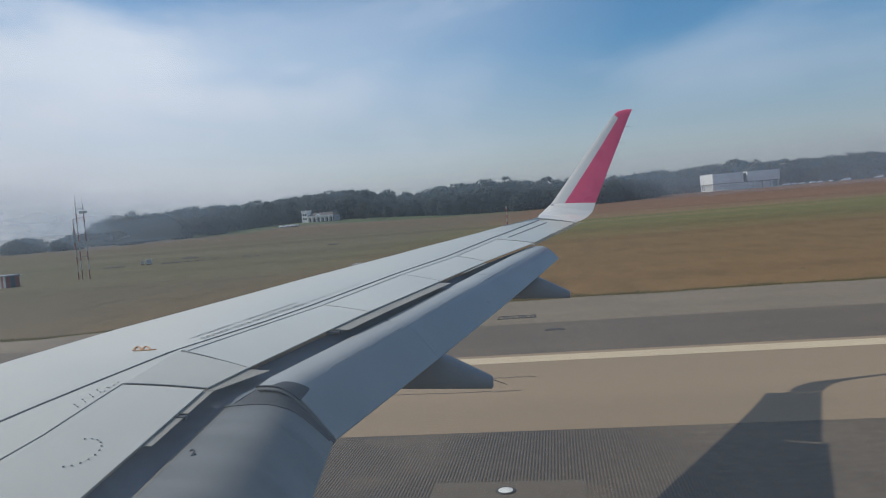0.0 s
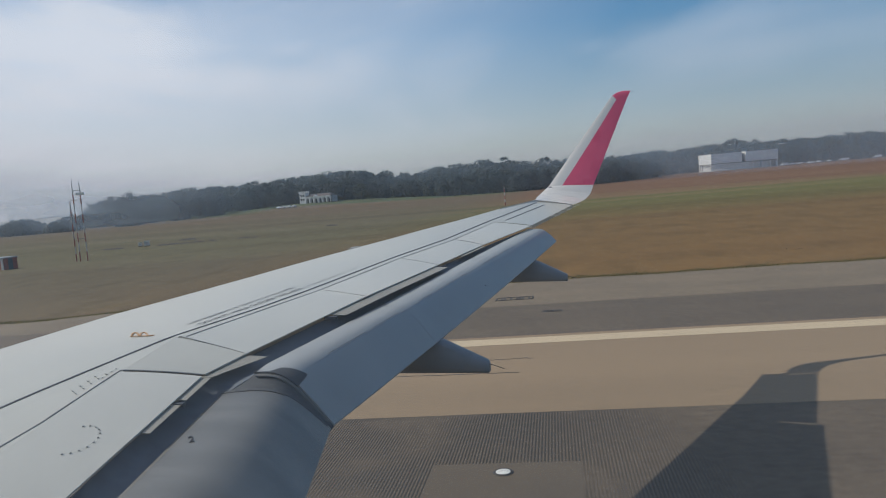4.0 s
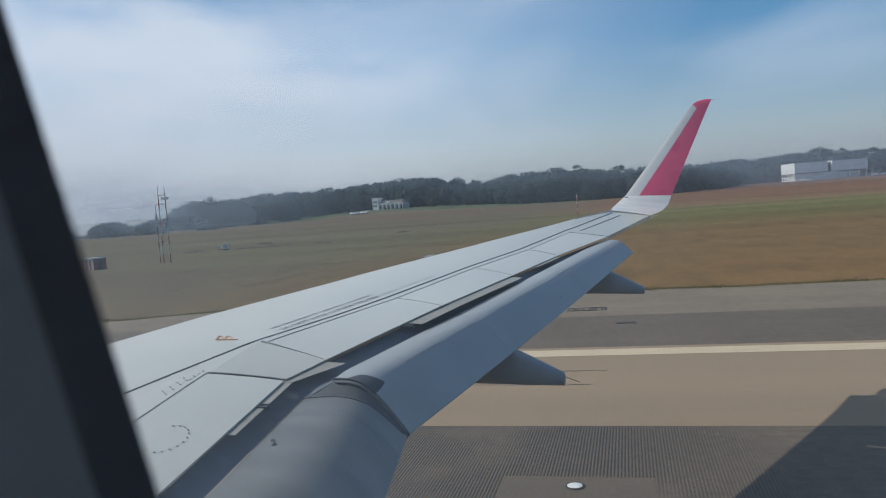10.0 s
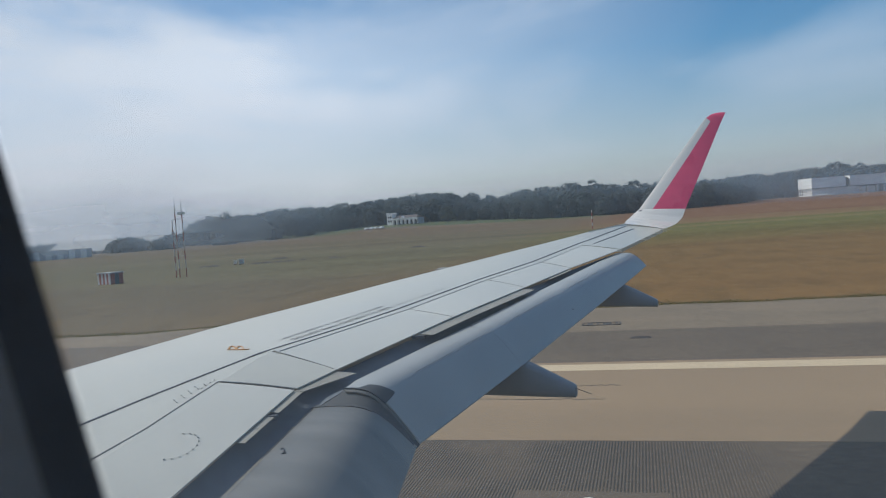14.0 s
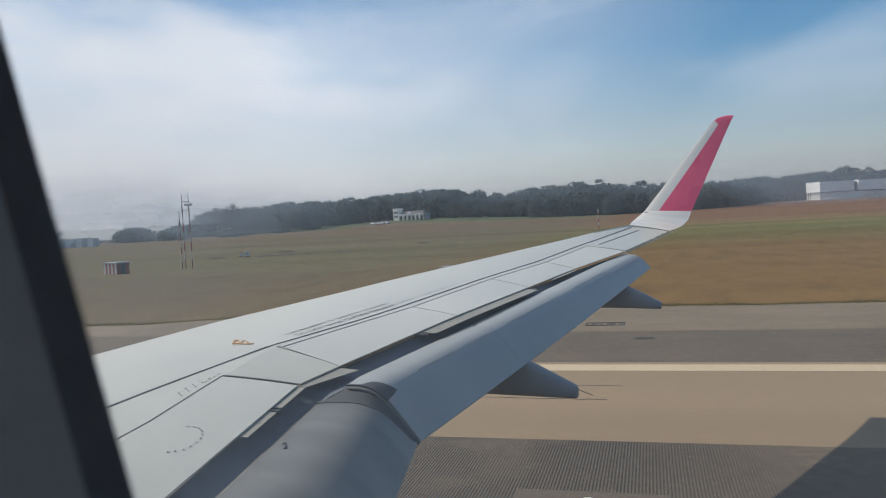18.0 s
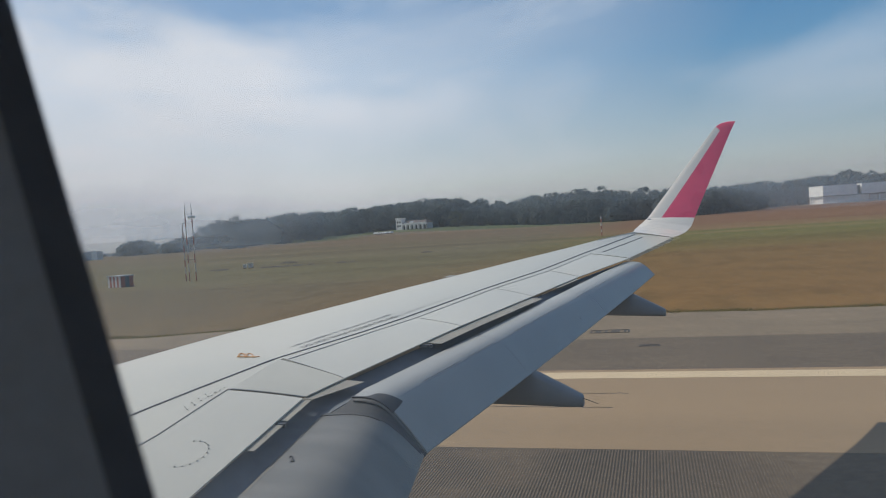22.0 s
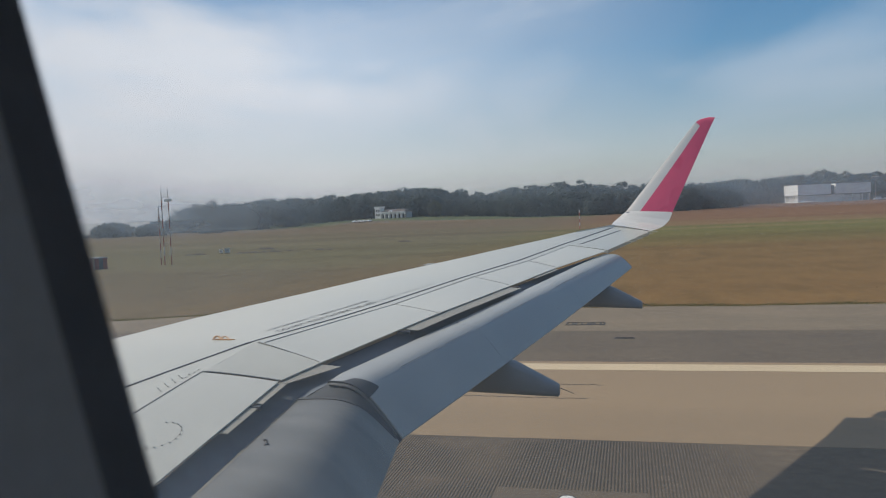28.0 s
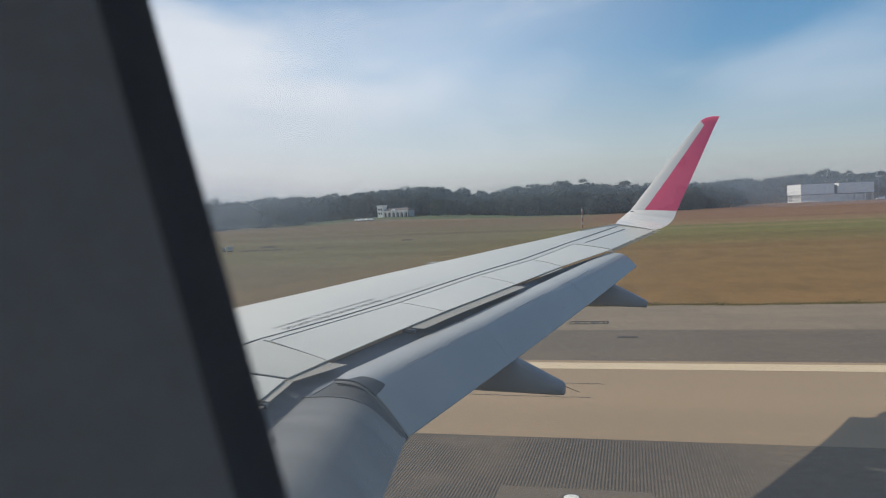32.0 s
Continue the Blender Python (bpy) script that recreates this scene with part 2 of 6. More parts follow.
def thin_leaves(m, share):
    """Let the leaves of this material pass part of the light through."""
    n, l = m.node_tree.nodes, m.node_tree.links
    thin, both = n.new("ShaderNodeBsdfTranslucent"), n.new("ShaderNodeMixShader")
    l.new(n["Principled BSDF"].inputs["Base Color"].links[0].from_socket, thin.inputs["Color"])
    n["Principled BSDF"].inputs["Specular IOR Level"].default_value = 0.2
    both.inputs["Fac"].default_value = share
    l.new(n["Principled BSDF"].outputs["BSDF"], both.inputs[1])
    l.new(thin.outputs["BSDF"], both.inputs[2])
    l.new(both.outputs["Shader"], n["Material Output"].inputs["Surface"])


thin_leaves(LEAF_HAZED, 0.5)
thin_leaves(LEAF_WARM, 0.5)
MAST_RED = material("mast_red_paint", (0.34, 0.125, 0.10), 0.6, 0.0, 0.15, 8, 1)
MAST_WHITE = material("mast_white_paint", (0.52, 0.50, 0.47), 0.6, 0.0, 0.15, 8, 1)
BOX_PAINT = material("cabinet_paint", (0.80, 0.79, 0.74), 0.6, 0.0, 0.1, 6, 1)
CAR_WHITE = material("car_white", (0.84, 0.84, 0.83), 0.3, 0.0, 0.03, 5, 1, coat=0.5)
RUBBER = material("tyre_rubber", (0.03, 0.03, 0.03), 0.85, 0.0, 0.2, 30, 5)
WEED = material("weeds", (0.19, 0.15, 0.085), 0.95, 0.0, 0.2, 5, 0.5, island=0.6)
JET_WHITE = material("jet_white", (0.76, 0.76, 0.76), 0.3, 0.0, 0.03, 1, 0.3, coat=0.3)
JET_ORANGE = material("jet_orange", (0.72, 0.13, 0.035), 0.3, 0.0, 0.05, 1, 0.3, coat=0.3)
HOUSE_MIX = material("town_render", (0.48, 0.42, 0.37), 0.8, 0.0, 0.3, 0.4, 0.05, island=0.8)
TOWER_MIX = material("tower_block_render", (0.55, 0.5, 0.44), 0.8, 0.0, 0.1, 0.4, 0.05, per_object=0.5)



def acrylic_material():
    """Clear window plastic with fine scratches and smears, and a veil that stands in for outdoor haze."""
    m = bpy.data.materials.new("window_acrylic")
    m.use_nodes = True
    n, l = m.node_tree.nodes, m.node_tree.links
    n.remove(n["Principled BSDF"])
    clear, dull, both = n.new("ShaderNodeBsdfTransparent"), n.new("ShaderNodeBsdfTranslucent"), n.new("ShaderNodeMixShader")
    dull.inputs["Color"].default_value = (0.95, 0.9, 0.8, 1)
    geo, blot, r = n.new("ShaderNodeNewGeometry"), n.new("ShaderNodeTexNoise"), n.new("ShaderNodeMapRange")
    blot.inputs["Scale"].default_value, blot.inputs["Detail"].default_value = 9.0, 4
    l.new(geo.outputs["Position"], blot.inputs["Vector"])
    r.inputs["From Min"].default_value, r.inputs["From Max"].default_value = 0.35, 0.7
    r.inputs["To Min"].default_value, r.inputs["To Max"].default_value = HAZE_SMEAR
    l.new(blot.outputs["Fac"], r.inputs["Value"])
    # veil grows towards the front edge: haze of that side put into the pane
    sep, fore_haze, add = n.new("ShaderNodeSeparateXYZ"), n.new("ShaderNodeMapRange"), n.new("ShaderNodeMath")
    fore_haze.inputs["From Min"].default_value, fore_haze.inputs["From Max"].default_value = -0.04, -0.19
    fore_haze.inputs["To Max"].default_value, fore_haze.interpolation_type = 0.07, "SMOOTHSTEP"
    l.new(geo.outputs["Position"], sep.inputs["Vector"])
    l.new(sep.outputs["X"], fore_haze.inputs["Value"])
    l.new(fore_haze.outputs["Result"], add.inputs[0])
    l.new(r.outputs["Result"], add.inputs[1])
    l.new(add.outputs[0], both.inputs["Fac"])
    l.new(clear.outputs["BSDF"], both.inputs[1])
    l.new(dull.outputs["BSDF"], both.inputs[2])
    l.new(both.outputs["Shader"], n["Material Output"].inputs["Surface"])
    return m


HAZE_SMEAR = (0.035, 0.085)
ACRYLIC = acrylic_material()


def grass_material():
    m = bpy.data.materials.new("dry_grass")
    m.use_nodes = True
    n, l = m.node_tree.nodes, m.node_tree.links
    b = n["Principled BSDF"]
    b.inputs["Roughness"].default_value = 0.95
    b.inputs["Specular IOR Level"].default_value = 0.1
    geo = n.new("ShaderNodeNewGeometry")

    def noise_of(scale, detail, stretch):
        mp, t = n.new("ShaderNodeMapping"), n.new("ShaderNodeTexNoise")
        mp.inputs["Scale"].default_value = stretch
        t.inputs["Scale"].default_value, t.inputs["Detail"].default_value = scale, detail
        l.new(geo.outputs["Position"], mp.inputs["Vector"])
        l.new(mp.outputs["Vector"], t.inputs["Vector"])
        return t

    def ramp(src, *stops):
        r = n.new("ShaderNodeValToRGB")
        while len(r.color_ramp.elements) < len(stops):
            r.color_ramp.elements.new(0.5)
        for e, (p, c) in zip(r.color_ramp.elements, stops):
            e.position, e.color = p, (*c, 1)
        l.new(src, r.inputs["Fac"])
        return r

    def mixed(a, bb, fac, kind="MIX"):
        x = n.new("ShaderNodeMix")
        x.data_type, x.blend_type = "RGBA", kind
        l.new(a, x.inputs["A"])
        l.new(bb, x.inputs["B"])
        if isinstance(fac, float):
            x.inputs["Factor"].default_value = fac
        else:
            l.new(fac, x.inputs["Factor"])
        return x.outputs["Result"]

    broad = noise_of(0.016, 5, (0.35, 1.6, 1))
    strips = noise_of(0.05, 4, (0.12, 1.0, 1))
    fine = noise_of(2.2, 6, (1.0, 0.8, 1))
    clod = noise_of(0.5, 5, (1.0, 0.4, 1))
    tiny = noise_of(11.0, 3, (1, 1, 1))
    # belts of growth along the field: greener in the middle, reddish and dry further off
    sep, shift, belt = n.new("ShaderNodeSeparateXYZ"), n.new("ShaderNodeMapRange"), n.new("ShaderNodeMath")
    shift.inputs["To Min"].default_value, shift.inputs["To Max"].default_value = 0.55, 1.45
    belt.operation = "MULTIPLY"
    l.new(geo.outputs["Position"], sep.inputs["Vector"])
    l.new(broad.outputs["Fac"], shift.inputs["Value"])
    l.new(sep.outputs["Y"], belt.inputs[0])
    l.new(shift.outputs["Result"], belt.inputs[1])
    far, side = n.new("ShaderNodeMapRange"), n.new("ShaderNodeMapRange")
    far.inputs["From Min"].default_value, far.inputs["From Max"].default_value = 30, 530
    side.inputs["From Min"].default_value, side.inputs["From Max"].default_value = -32, 2
    side.interpolation_type = "SMOOTHSTEP"
    l.new(belt.outputs[0], far.inputs["Value"])
    l.new(sep.outputs["X"], side.inputs["Value"])
    aft = ramp(far.outputs["Result"], (0.03, (0.225, 0.135, 0.054)), (0.10, (0.205, 0.13, 0.055)), (0.165, (0.17, 0.14, 0.053)), (0.235, (0.165, 0.156, 0.058)), (0.30, (0.23, 0.165, 0.086)), (0.36, (0.222, 0.128, 0.078)), (1.0, (0.21, 0.12, 0.08)))
    ahead = ramp(far.outputs["Result"], (0.01, (0.175, 0.137, 0.088)), (0.07, (0.162, 0.134, 0.085)), (0.11, (0.155, 0.138, 0.08)), (0.22, (0.16, 0.138, 0.088)), (0.55, (0.175, 0.135, 0.095)), (0.78, (0.185, 0.14, 0.10)), (0.86, (0.125, 0.15, 0.08)))
    dry_color = mixed(ahead.outputs["Color"], aft.outputs["Color"], side.outputs["Result"])
    mow = ramp(strips.outputs["Fac"], (0.3, (0.82, 0.82, 0.82)), (0.7, (1.12, 1.11, 1.08)))
    gr = ramp(fine.outputs["Fac"], (0.28, (0.76, 0.76, 0.74)), (0.52, (0.87, 0.87, 0.85)), (0.75, (0.98, 0.97, 0.93)))
    tn = ramp(tiny.outputs["Fac"], (0.3, (0.82, 0.82, 0.82)), (0.7, (1.12, 1.12, 1.12)))
    c = mixed(dry_color, mow.outputs["Color"], 1.0, "MULTIPLY")
    c = mixed(c, gr.outputs["Color"], 1.0, "MULTIPLY")
    c = mixed(c, tn.outputs["Color"], 0.7, "MULTIPLY")
    lumps = ramp(clod.outputs["Fac"], (0.32, (0.80, 0.81, 0.78)), (0.5, (1.0, 1.0, 1.0)), (0.68, (1.10, 1.05, 0.98)))
    c = mixed(c, lumps.outputs["Color"], 0.8, "MULTIPLY")
    l.new(c, b.inputs["Base Color"])
    bp = n.new("ShaderNodeBump")
    bp.inputs["Strength"].default_value, bp.inputs["Distance"].default_value = 0.2, 0.04
    l.new(fine.outputs["Fac"], bp.inputs["Height"])
    l.new(bp.outputs["Normal"], b.inputs["Normal"])
    return m


GRASS = grass_material()
BLADE = material("grass_blades", (0.17, 0.15, 0.06), 0.9, 0.0, 0.15, 3, 0.06, island=0.4)
thin_leaves(BLADE, 0.5)


def grooved_material():
    """Dark runway surface with saw-cut cross grooves that fade where it is worn smooth."""
    m = ASPHALT_DARK.copy()
    m.name = "grooved_asphalt"
    n, l = m.node_tree.nodes, m.node_tree.links
    b = n["Principled BSDF"]
    geo, wave, mask = n.new("ShaderNodeNewGeometry"), n.new("ShaderNodeTexWave"), n.new("ShaderNodeTexNoise")
    wave.wave_type, wave.bands_direction = "BANDS", "X"
    wave.inputs["Scale"].default_value, wave.inputs["Distortion"].default_value = 5.6, 0.2
    wave.inputs["Detail"].default_value, wave.inputs["Detail Scale"].default_value = 2, 3
    mask.inputs["Scale"].default_value = 0.5
    l.new(geo.outputs["Position"], wave.inputs["Vector"])
    l.new(geo.outputs["Position"], mask.inputs["Vector"])
    r1, r2 = n.new("ShaderNodeMapRange"), n.new("ShaderNodeMapRange")
    r1.inputs["From Min"].default_value, r1.inputs["From Max"].default_value = 0.42, 0.62
    r2.inputs["From Min"].default_value, r2.inputs["From Max"].default_value = 0.36, 0.5
    r2.inputs["To Min"].default_value, r2.inputs["To Max"].default_value = 0.3, 1.0
    l.new(wave.outputs["Fac"], r1.inputs["Value"])
    l.new(mask.outputs["Fac"], r2.inputs["Value"])
    mul, mix = n.new("ShaderNodeMath"), n.new("ShaderNodeMix")
    mul.operation = "MULTIPLY"
    # the cuts are worn away past the wheel track
    sep, worn, left = n.new("ShaderNodeSeparateXYZ"), n.new("ShaderNodeMapRange"), n.new("ShaderNodeMath")
    worn.inputs["From Min"].default_value, worn.inputs["From Max"].default_value = -0.6, 2.6
    worn.inputs["To Min"].default_value, worn.inputs["To Max"].default_value = 1.0, 0.08
    left.operation = "MULTIPLY"
    l.new(geo.outputs["Position"], sep.inputs["Vector"])
    l.new(sep.outputs["X"], worn.inputs["Value"])
    l.new(worn.outputs["Result"], left.inputs[0])
    l.new(r2.outputs["Result"], left.inputs[1])
    l.new(r1.outputs["Result"], mul.inputs[0])
    l.new(left.outputs[0], mul.inputs[1])
    mix.data_type = "RGBA"
    old = b.inputs["Base Color"].links[0].from_socket
    l.new(old, mix.inputs["A"])
    mix.inputs["B"].default_value = (0.026, 0.021, 0.016, 1)
    l.new(mul.outputs[0], mix.inputs["Factor"])
    l.new(mix.outputs["Result"], b.inputs["Base Color"])
    return m


GROOVED = grooved_material()


# ---- building helpers ----
def mesh_object(name, verts, faces, mat, parent=None, label="", smooth=False):
    me = bpy.data.meshes.new(name)
    me.from_pydata([tuple(v) for v in verts], [], faces)
    if len(faces) < 6000:
        bm = bmesh.new()
        bm.from_mesh(me)
        bmesh.ops.recalc_face_normals(bm, faces=bm.faces)
        bm.to_mesh(me)
        bm.free()
    me.materials.append(mat)
    if smooth:
        me.polygons.foreach_set("use_smooth", [True] * len(me.polygons))
        me.set_sharp_from_angle(angle=radians(38))
    ob = new(name, me)
    if parent is not None:
        ob.parent = parent
    return tagged(ob, label)


def part(name, bm, mat, parent=None, label="", smooth=False):
    bmesh.ops.recalc_face_normals(bm, faces=bm.faces)
    me = bpy.data.meshes.new(name)
    bm.to_mesh(me)
    bm.free()
    me.materials.append(mat)
    if smooth:
        me.polygons.foreach_set("use_smooth", [True] * len(me.polygons))
        me.set_sharp_from_angle(angle=radians(38))
    ob = new(name, me)
    if parent is not None:
        ob.parent = parent
    return tagged(ob, label)


def thing(name, at, label, category, group="", rz=0.0):
    ob = new(name)
    ob.empty_display_size = 0.3
    ob.matrix_world = pose(*at, 0, 0, rz)
    return tagged(ob, label, category, group)


def box(bm, x0, x1, y0, y1, z0, z1, bevel=0.0):
    m = Matrix.LocRotScale(((x0 + x1) / 2, (y0 + y1) / 2, (z0 + z1) / 2), None, (abs(x1 - x0), abs(y1 - y0), abs(z1 - z0)))
    made = bmesh.ops.create_cube(bm, size=1, matrix=m)["verts"]
    if bevel:
        edges = {e for v in made for e in v.link_edges}
        bmesh.ops.bevel(bm, geom=list(edges), offset=bevel, segments=2, affect="EDGES", profile=0.6)
    return bm


def boxed(name, mat, parent, dims, label="", bevel=0.0):
    return part(name, box(bmesh.new(), *dims, bevel), mat, parent, label)


def rod(bm, a, b, r0, r1=None, sides=8):
    a, b = Vector(a), Vector(b)
    d = b - a
    turn = d.to_track_quat("Z", "Y").to_matrix().to_4x4()
    bmesh.ops.create_cone(bm, cap_ends=True, segments=sides, radius1=r0, radius2=r0 if r1 is None else r1, depth=d.length, matrix=Matrix.Translation((a + b) / 2) @ turn)
    return bm


def lofted(rings, closed=True, caps=True):
    """Verts and faces through rings of equal length."""
    k = len(rings[0])
    verts = [p for r in rings for p in r]
    faces = []
    for i in range(len(rings) - 1):
        for j in range(k if closed else k - 1):
            a, b = i * k + j, i * k + (j + 1) % k
            faces.append((a, b, b + k, a + k))
    if caps and closed:
        faces.append(tuple(range(k))[::-1])
        faces.append(tuple(range((len(rings) - 1) * k, len(rings) * k)))
    return verts, faces


def grid_shell(top, thick):
    """A closed slab under a grid of points, rows by columns."""
    r, c = len(top), len(top[0])
    verts = [p for row in top for p in row] + [(p[0], p[1], p[2] - thick) for row in top for p in row]
    o = r * c
    faces = []
    for i, j in itertools.product(range(r - 1), range(c - 1)):
        a = i * c + j
        faces.append((a, a + 1, a + c + 1, a + c))
        faces.append((o + a, o + a + c, o + a + c + 1, o + a + 1))
    rim = [j for j in range(c)] + [i * c + c - 1 for i in range(1, r)] + [(r - 1) * c + j for j in range(c - 2, -1, -1)] + [i * c for i in range(r - 2, 0, -1)]
    for a, b in zip(rim, rim[1:] + rim[:1]):
        faces.append((a, o + a, o + b, b))
    return verts, faces


# ---- ground and runway ----
def step(a, b, v):
    t = min(1, max(0, (v - a) / (b - a)))
    return t * t * (3 - 2 * t)


def ground_z(x, y):
    z = 0.4 * step(100, 450, y) + 2.2 * step(480, 600, y) + 13 * step(620, 860, y) * (0.35 + 0.65 * step(-250, 200, x))
    z += 7.0 * step(515, 640, y) * step(-420, -300, x) * (1 - step(-40, 60, x))
    z += 3.7 * step(425, 500, y) * math.exp(-((x + 165) / 75) ** 2)
    return z - 0.03 + 0.05 * noise.noise((x * 0.03, y * 0.03, 0)) * step(45, 90, y)


def ground():
    xs = sorted({-4200, -3000, -2200, -1600, -1200, 4200, 3000, 2200, 1600, 1200, *range(-900, 901, 20), *range(-240, -120, 8), *range(-120, 121, 6)})
    ys = sorted({-4200, -3000, -2000, -1200, -700, -400, -200, -100, -40, 0, 20, 33, 4200, 3200, 2400, 1800, 1400, 1100, *range(40, 140, 6), *range(140, 960, 16), *range(420, 520, 6)})
    verts = [(x, y, ground_z(x, y)) for y in ys for x in xs]
    c = len(xs)
    faces = [(j * c + i, j * c + i + 1, (j + 1) * c + i + 1, (j + 1) * c + i) for j in range(len(ys) - 1) for i in range(c - 1)]
    tagged(mesh_object("ground", verts, faces, GRASS, smooth=True), "dry mown airfield grass, brown with green patches", "grass", kind="structure")


def grass_edge(x):
    """How far the grass comes in over the paving at its forward end."""
    return -1.4 * step(12, 20, -x) - 1.9 * step(19.5, 25.5, -x)


def strip(name, y0, y1, z, mat, label, x0=-1500, x1=1500, ragged=0.0, thick=0.12, cuts=240, bends=False):
    """A long slab along the runway, its far edge uneven by the given metres."""
    near, far = [], []
    for i in range(cuts + 1):
        u = i / cuts * 2 - 1
        x = (x0 + x1) / 2 + (x1 - x0) / 2 * (0.12 * u + 0.88 * u ** 3)
        w = ragged * (noise.noise((x * 0.35, y1, 0)) + 0.5 * noise.noise((x * 1.7, y1, 3)))
        near.append((x, y0, z))
        far.append((x, y1 + w + (grass_edge(x) if bends else 0), z))
    v, f = grid_shell([near, far], thick)
    return tagged(mesh_object(name, v, f, mat), label, "runway", kind="structure")


strip("runway_centre", -18.5, 14.72, 0.0, GROOVED, "dark grooved runway surface with worn wheel tracks")
strip("runway_margin", 14.72, 22.4, 0.002, CONCRETE, "pale tan concrete band of the runway")
strip("runway_margin_beyond", -26.2, -18.5, 0.002, CONCRETE, "pale tan concrete band of the runway")
strip("runway_shoulder", 22.4, 28.15, -0.002, ASPHALT_DARK, "dark asphalt strip outside the edge line")
strip("runway_shoulder_beyond", -32.0, -26.2, -0.002, ASPHALT_DARK, "dark asphalt strip outside the edge line")
strip("pavement", 28.15, 34.95, -0.006, SHOULDER, "weathered grey shoulder paving beside the grass", ragged=0.35, cuts=700, bends=True)
strip("pavement_beyond", -39.0, -32.0, -0.006, SHOULDER, "weathered grey shoulder paving beside the grass")
strip("edge_line", 21.2, 22.05, 0.008, LINE_PAINT, "broad cream runway edge line, slightly worn", thick=0.004, ragged=0.012, cuts=900)
strip("edge_line_beyond", -25.7, -24.8, 0.008, LINE_PAINT, "broad cream runway edge line, slightly worn", thick=0.004)


def inlays():
    tagged(boxed("runway_patch", PATCH, None, (-2.25, 0.15, 9.4, 12.0, -0.05, 0.005)), "smooth repaired rectangle in the grooved runway", "runway patch", kind="structure")
    light = thing("runway_light", (-1.07, 11.60, 0.005), "round flush white runway light in its steel ring", "runway light")
    bm = bmesh.new()
    bmesh.ops.create_cone(bm, cap_ends=True, segments=28, radius1=0.17, radius2=0.15, depth=0.016, matrix=pose(0, 0, 0.007))
    part("ring", bm, IRON, light)
    bm = bmesh.new()
    bmesh.ops.create_uvsphere(bm, u_segments=20, v_segments=8, radius=0.125, matrix=Matrix.Translation((0, 0, 0.012)) @ Matrix.Diagonal((1, 1, 0.09, 1)))
    part("lens", bm, BOX_PAINT, light, smooth=True)
    for x, y, w, d in ((-1.8, 29.95, 1.5, 0.75), (-0.3, 26.5, 0.7, 0.3)):
        cover = thing("drain_cover", (x, y, 0.0), "dark rusty iron drain cover set in the shoulder", "drain cover")
        bm = bmesh.new()
        for a, b, e, f in ((-w / 2, w / 2, -d / 2, -d / 2 + 0.06), (-w / 2, w / 2, d / 2 - 0.06, d / 2), (-w / 2, -w / 2 + 0.06, -d / 2 + 0.06, d / 2 - 0.06), (w / 2 - 0.06, w / 2, -d / 2 + 0.06, d / 2 - 0.06)):
            box(bm, a, b, e, f, -0.03, 0.008)
        part("frame", bm, IRON, cover)
        for k in range(int(w / 0.12) - 1):
            x0 = -w / 2 + 0.09 + k * 0.12
            if w < 1 or k in (1, 2, 4, 6, 7, 8, 10):
                boxed("bar", IRON, cover, (x0, x0 + 0.075, -d / 2 + 0.065, d / 2 - 0.065, -0.02, 0.004))
    # thin tar-filled cracks in the pale concrete
    crack_rng = random.Random(5)
    for x0, x1, y in ((-4.4, -1.1, 18.02), (-1.95, -0.78, 19.4), (-14, -9, 30.8)):
        pts, n = [], 26
        for k in range(n + 1):
            pts.append((x0 + (x1 - x0) * k / n, y + (0.10 * (0.5 - k / n) if x0 == -4.4 else 0) + 0.10 * noise.noise((k * 0.45, y, 1)) + crack_rng.uniform(-0.012, 0.012)))
        rows = [[(x, yy - 0.022, 0.006) for x, yy in pts], [(x, yy + 0.022, 0.006) for x, yy in pts]]
        v, f = grid_shell(rows, 0.003)
        tagged(mesh_object("tar_crack", v, f, IRON), "thin dark tar-filled crack in the runway surface", "crack", kind="structure")


ground()
inlays()

# ---- the airliner: wing, flaps, winglet, fuselage ----
airliner = thing("airliner", (0, 0, 0), "grey-winged passenger jet with red and white upturned winglet and lowered flaps", "airliner")
Y_LE = (-0.4, 4.4, 5.63, 6.4, 7.2, 7.9, 8.6, 9.7, 10.3, 10.8, 11.6, 12.3, 13.06, 14.3)
Z_LE = (2.95, 3.395, 3.53, 3.608, 3.667, 3.72, 3.778, 3.855, 3.896, 3.935, 3.99, 4.04, 4.10, 4.17)
Y_H, X_H, Z_H = (-0.4, 4.36, 4.99, 6.64, 8.34, 9.94, 12.3, 14.3), (-2.72, -2.72, -2.68, -2.14, -1.73, -1.32, -0.78, -0.26), (2.93, 3.54, 3.62, 3.68, 3.77, 3.83, 3.99, 4.14)
Y_T, X_T, Z_T = (-0.4, 4.40, 4.8, 6.45, 8.15, 9.75, 11.45, 14.3), (-2.22, -2.22, -2.10, -1.67, -1.28, -0.924, -0.35, 0.37), (2.774, 3.47, 3.51, 3.624, 3.69, 3.753, 3.857, 4.035)


def x_le(y):
    return -4.85 + 0.47 * (y - 4.67)


def hinge(y):
    return Vector((np.interp(y, Y_H, X_H), y, np.interp(y, Y_H, Z_H)))


def trail(y):
    return Vector((np.interp(y, Y_T, X_T), y, np.interp(y, Y_T, Z_T)))


def upper(x, y):
    """Height of the wing's upper skin."""
    lx, lz, h, t = x_le(y), np.interp(y, Y_LE, Z_LE), hinge(y), trail(y)
    if x < h.x:
        u = (x - lx) / (h.x - lx)
        return lz + (h.z - lz) * u + 0.072 * (h.x - lx) * u * (1 - u)
    u = (x - h.x) / (t.x - h.x)
    return h.z + (t.z - h.z) * u + 0.02 * u * (1 - u)


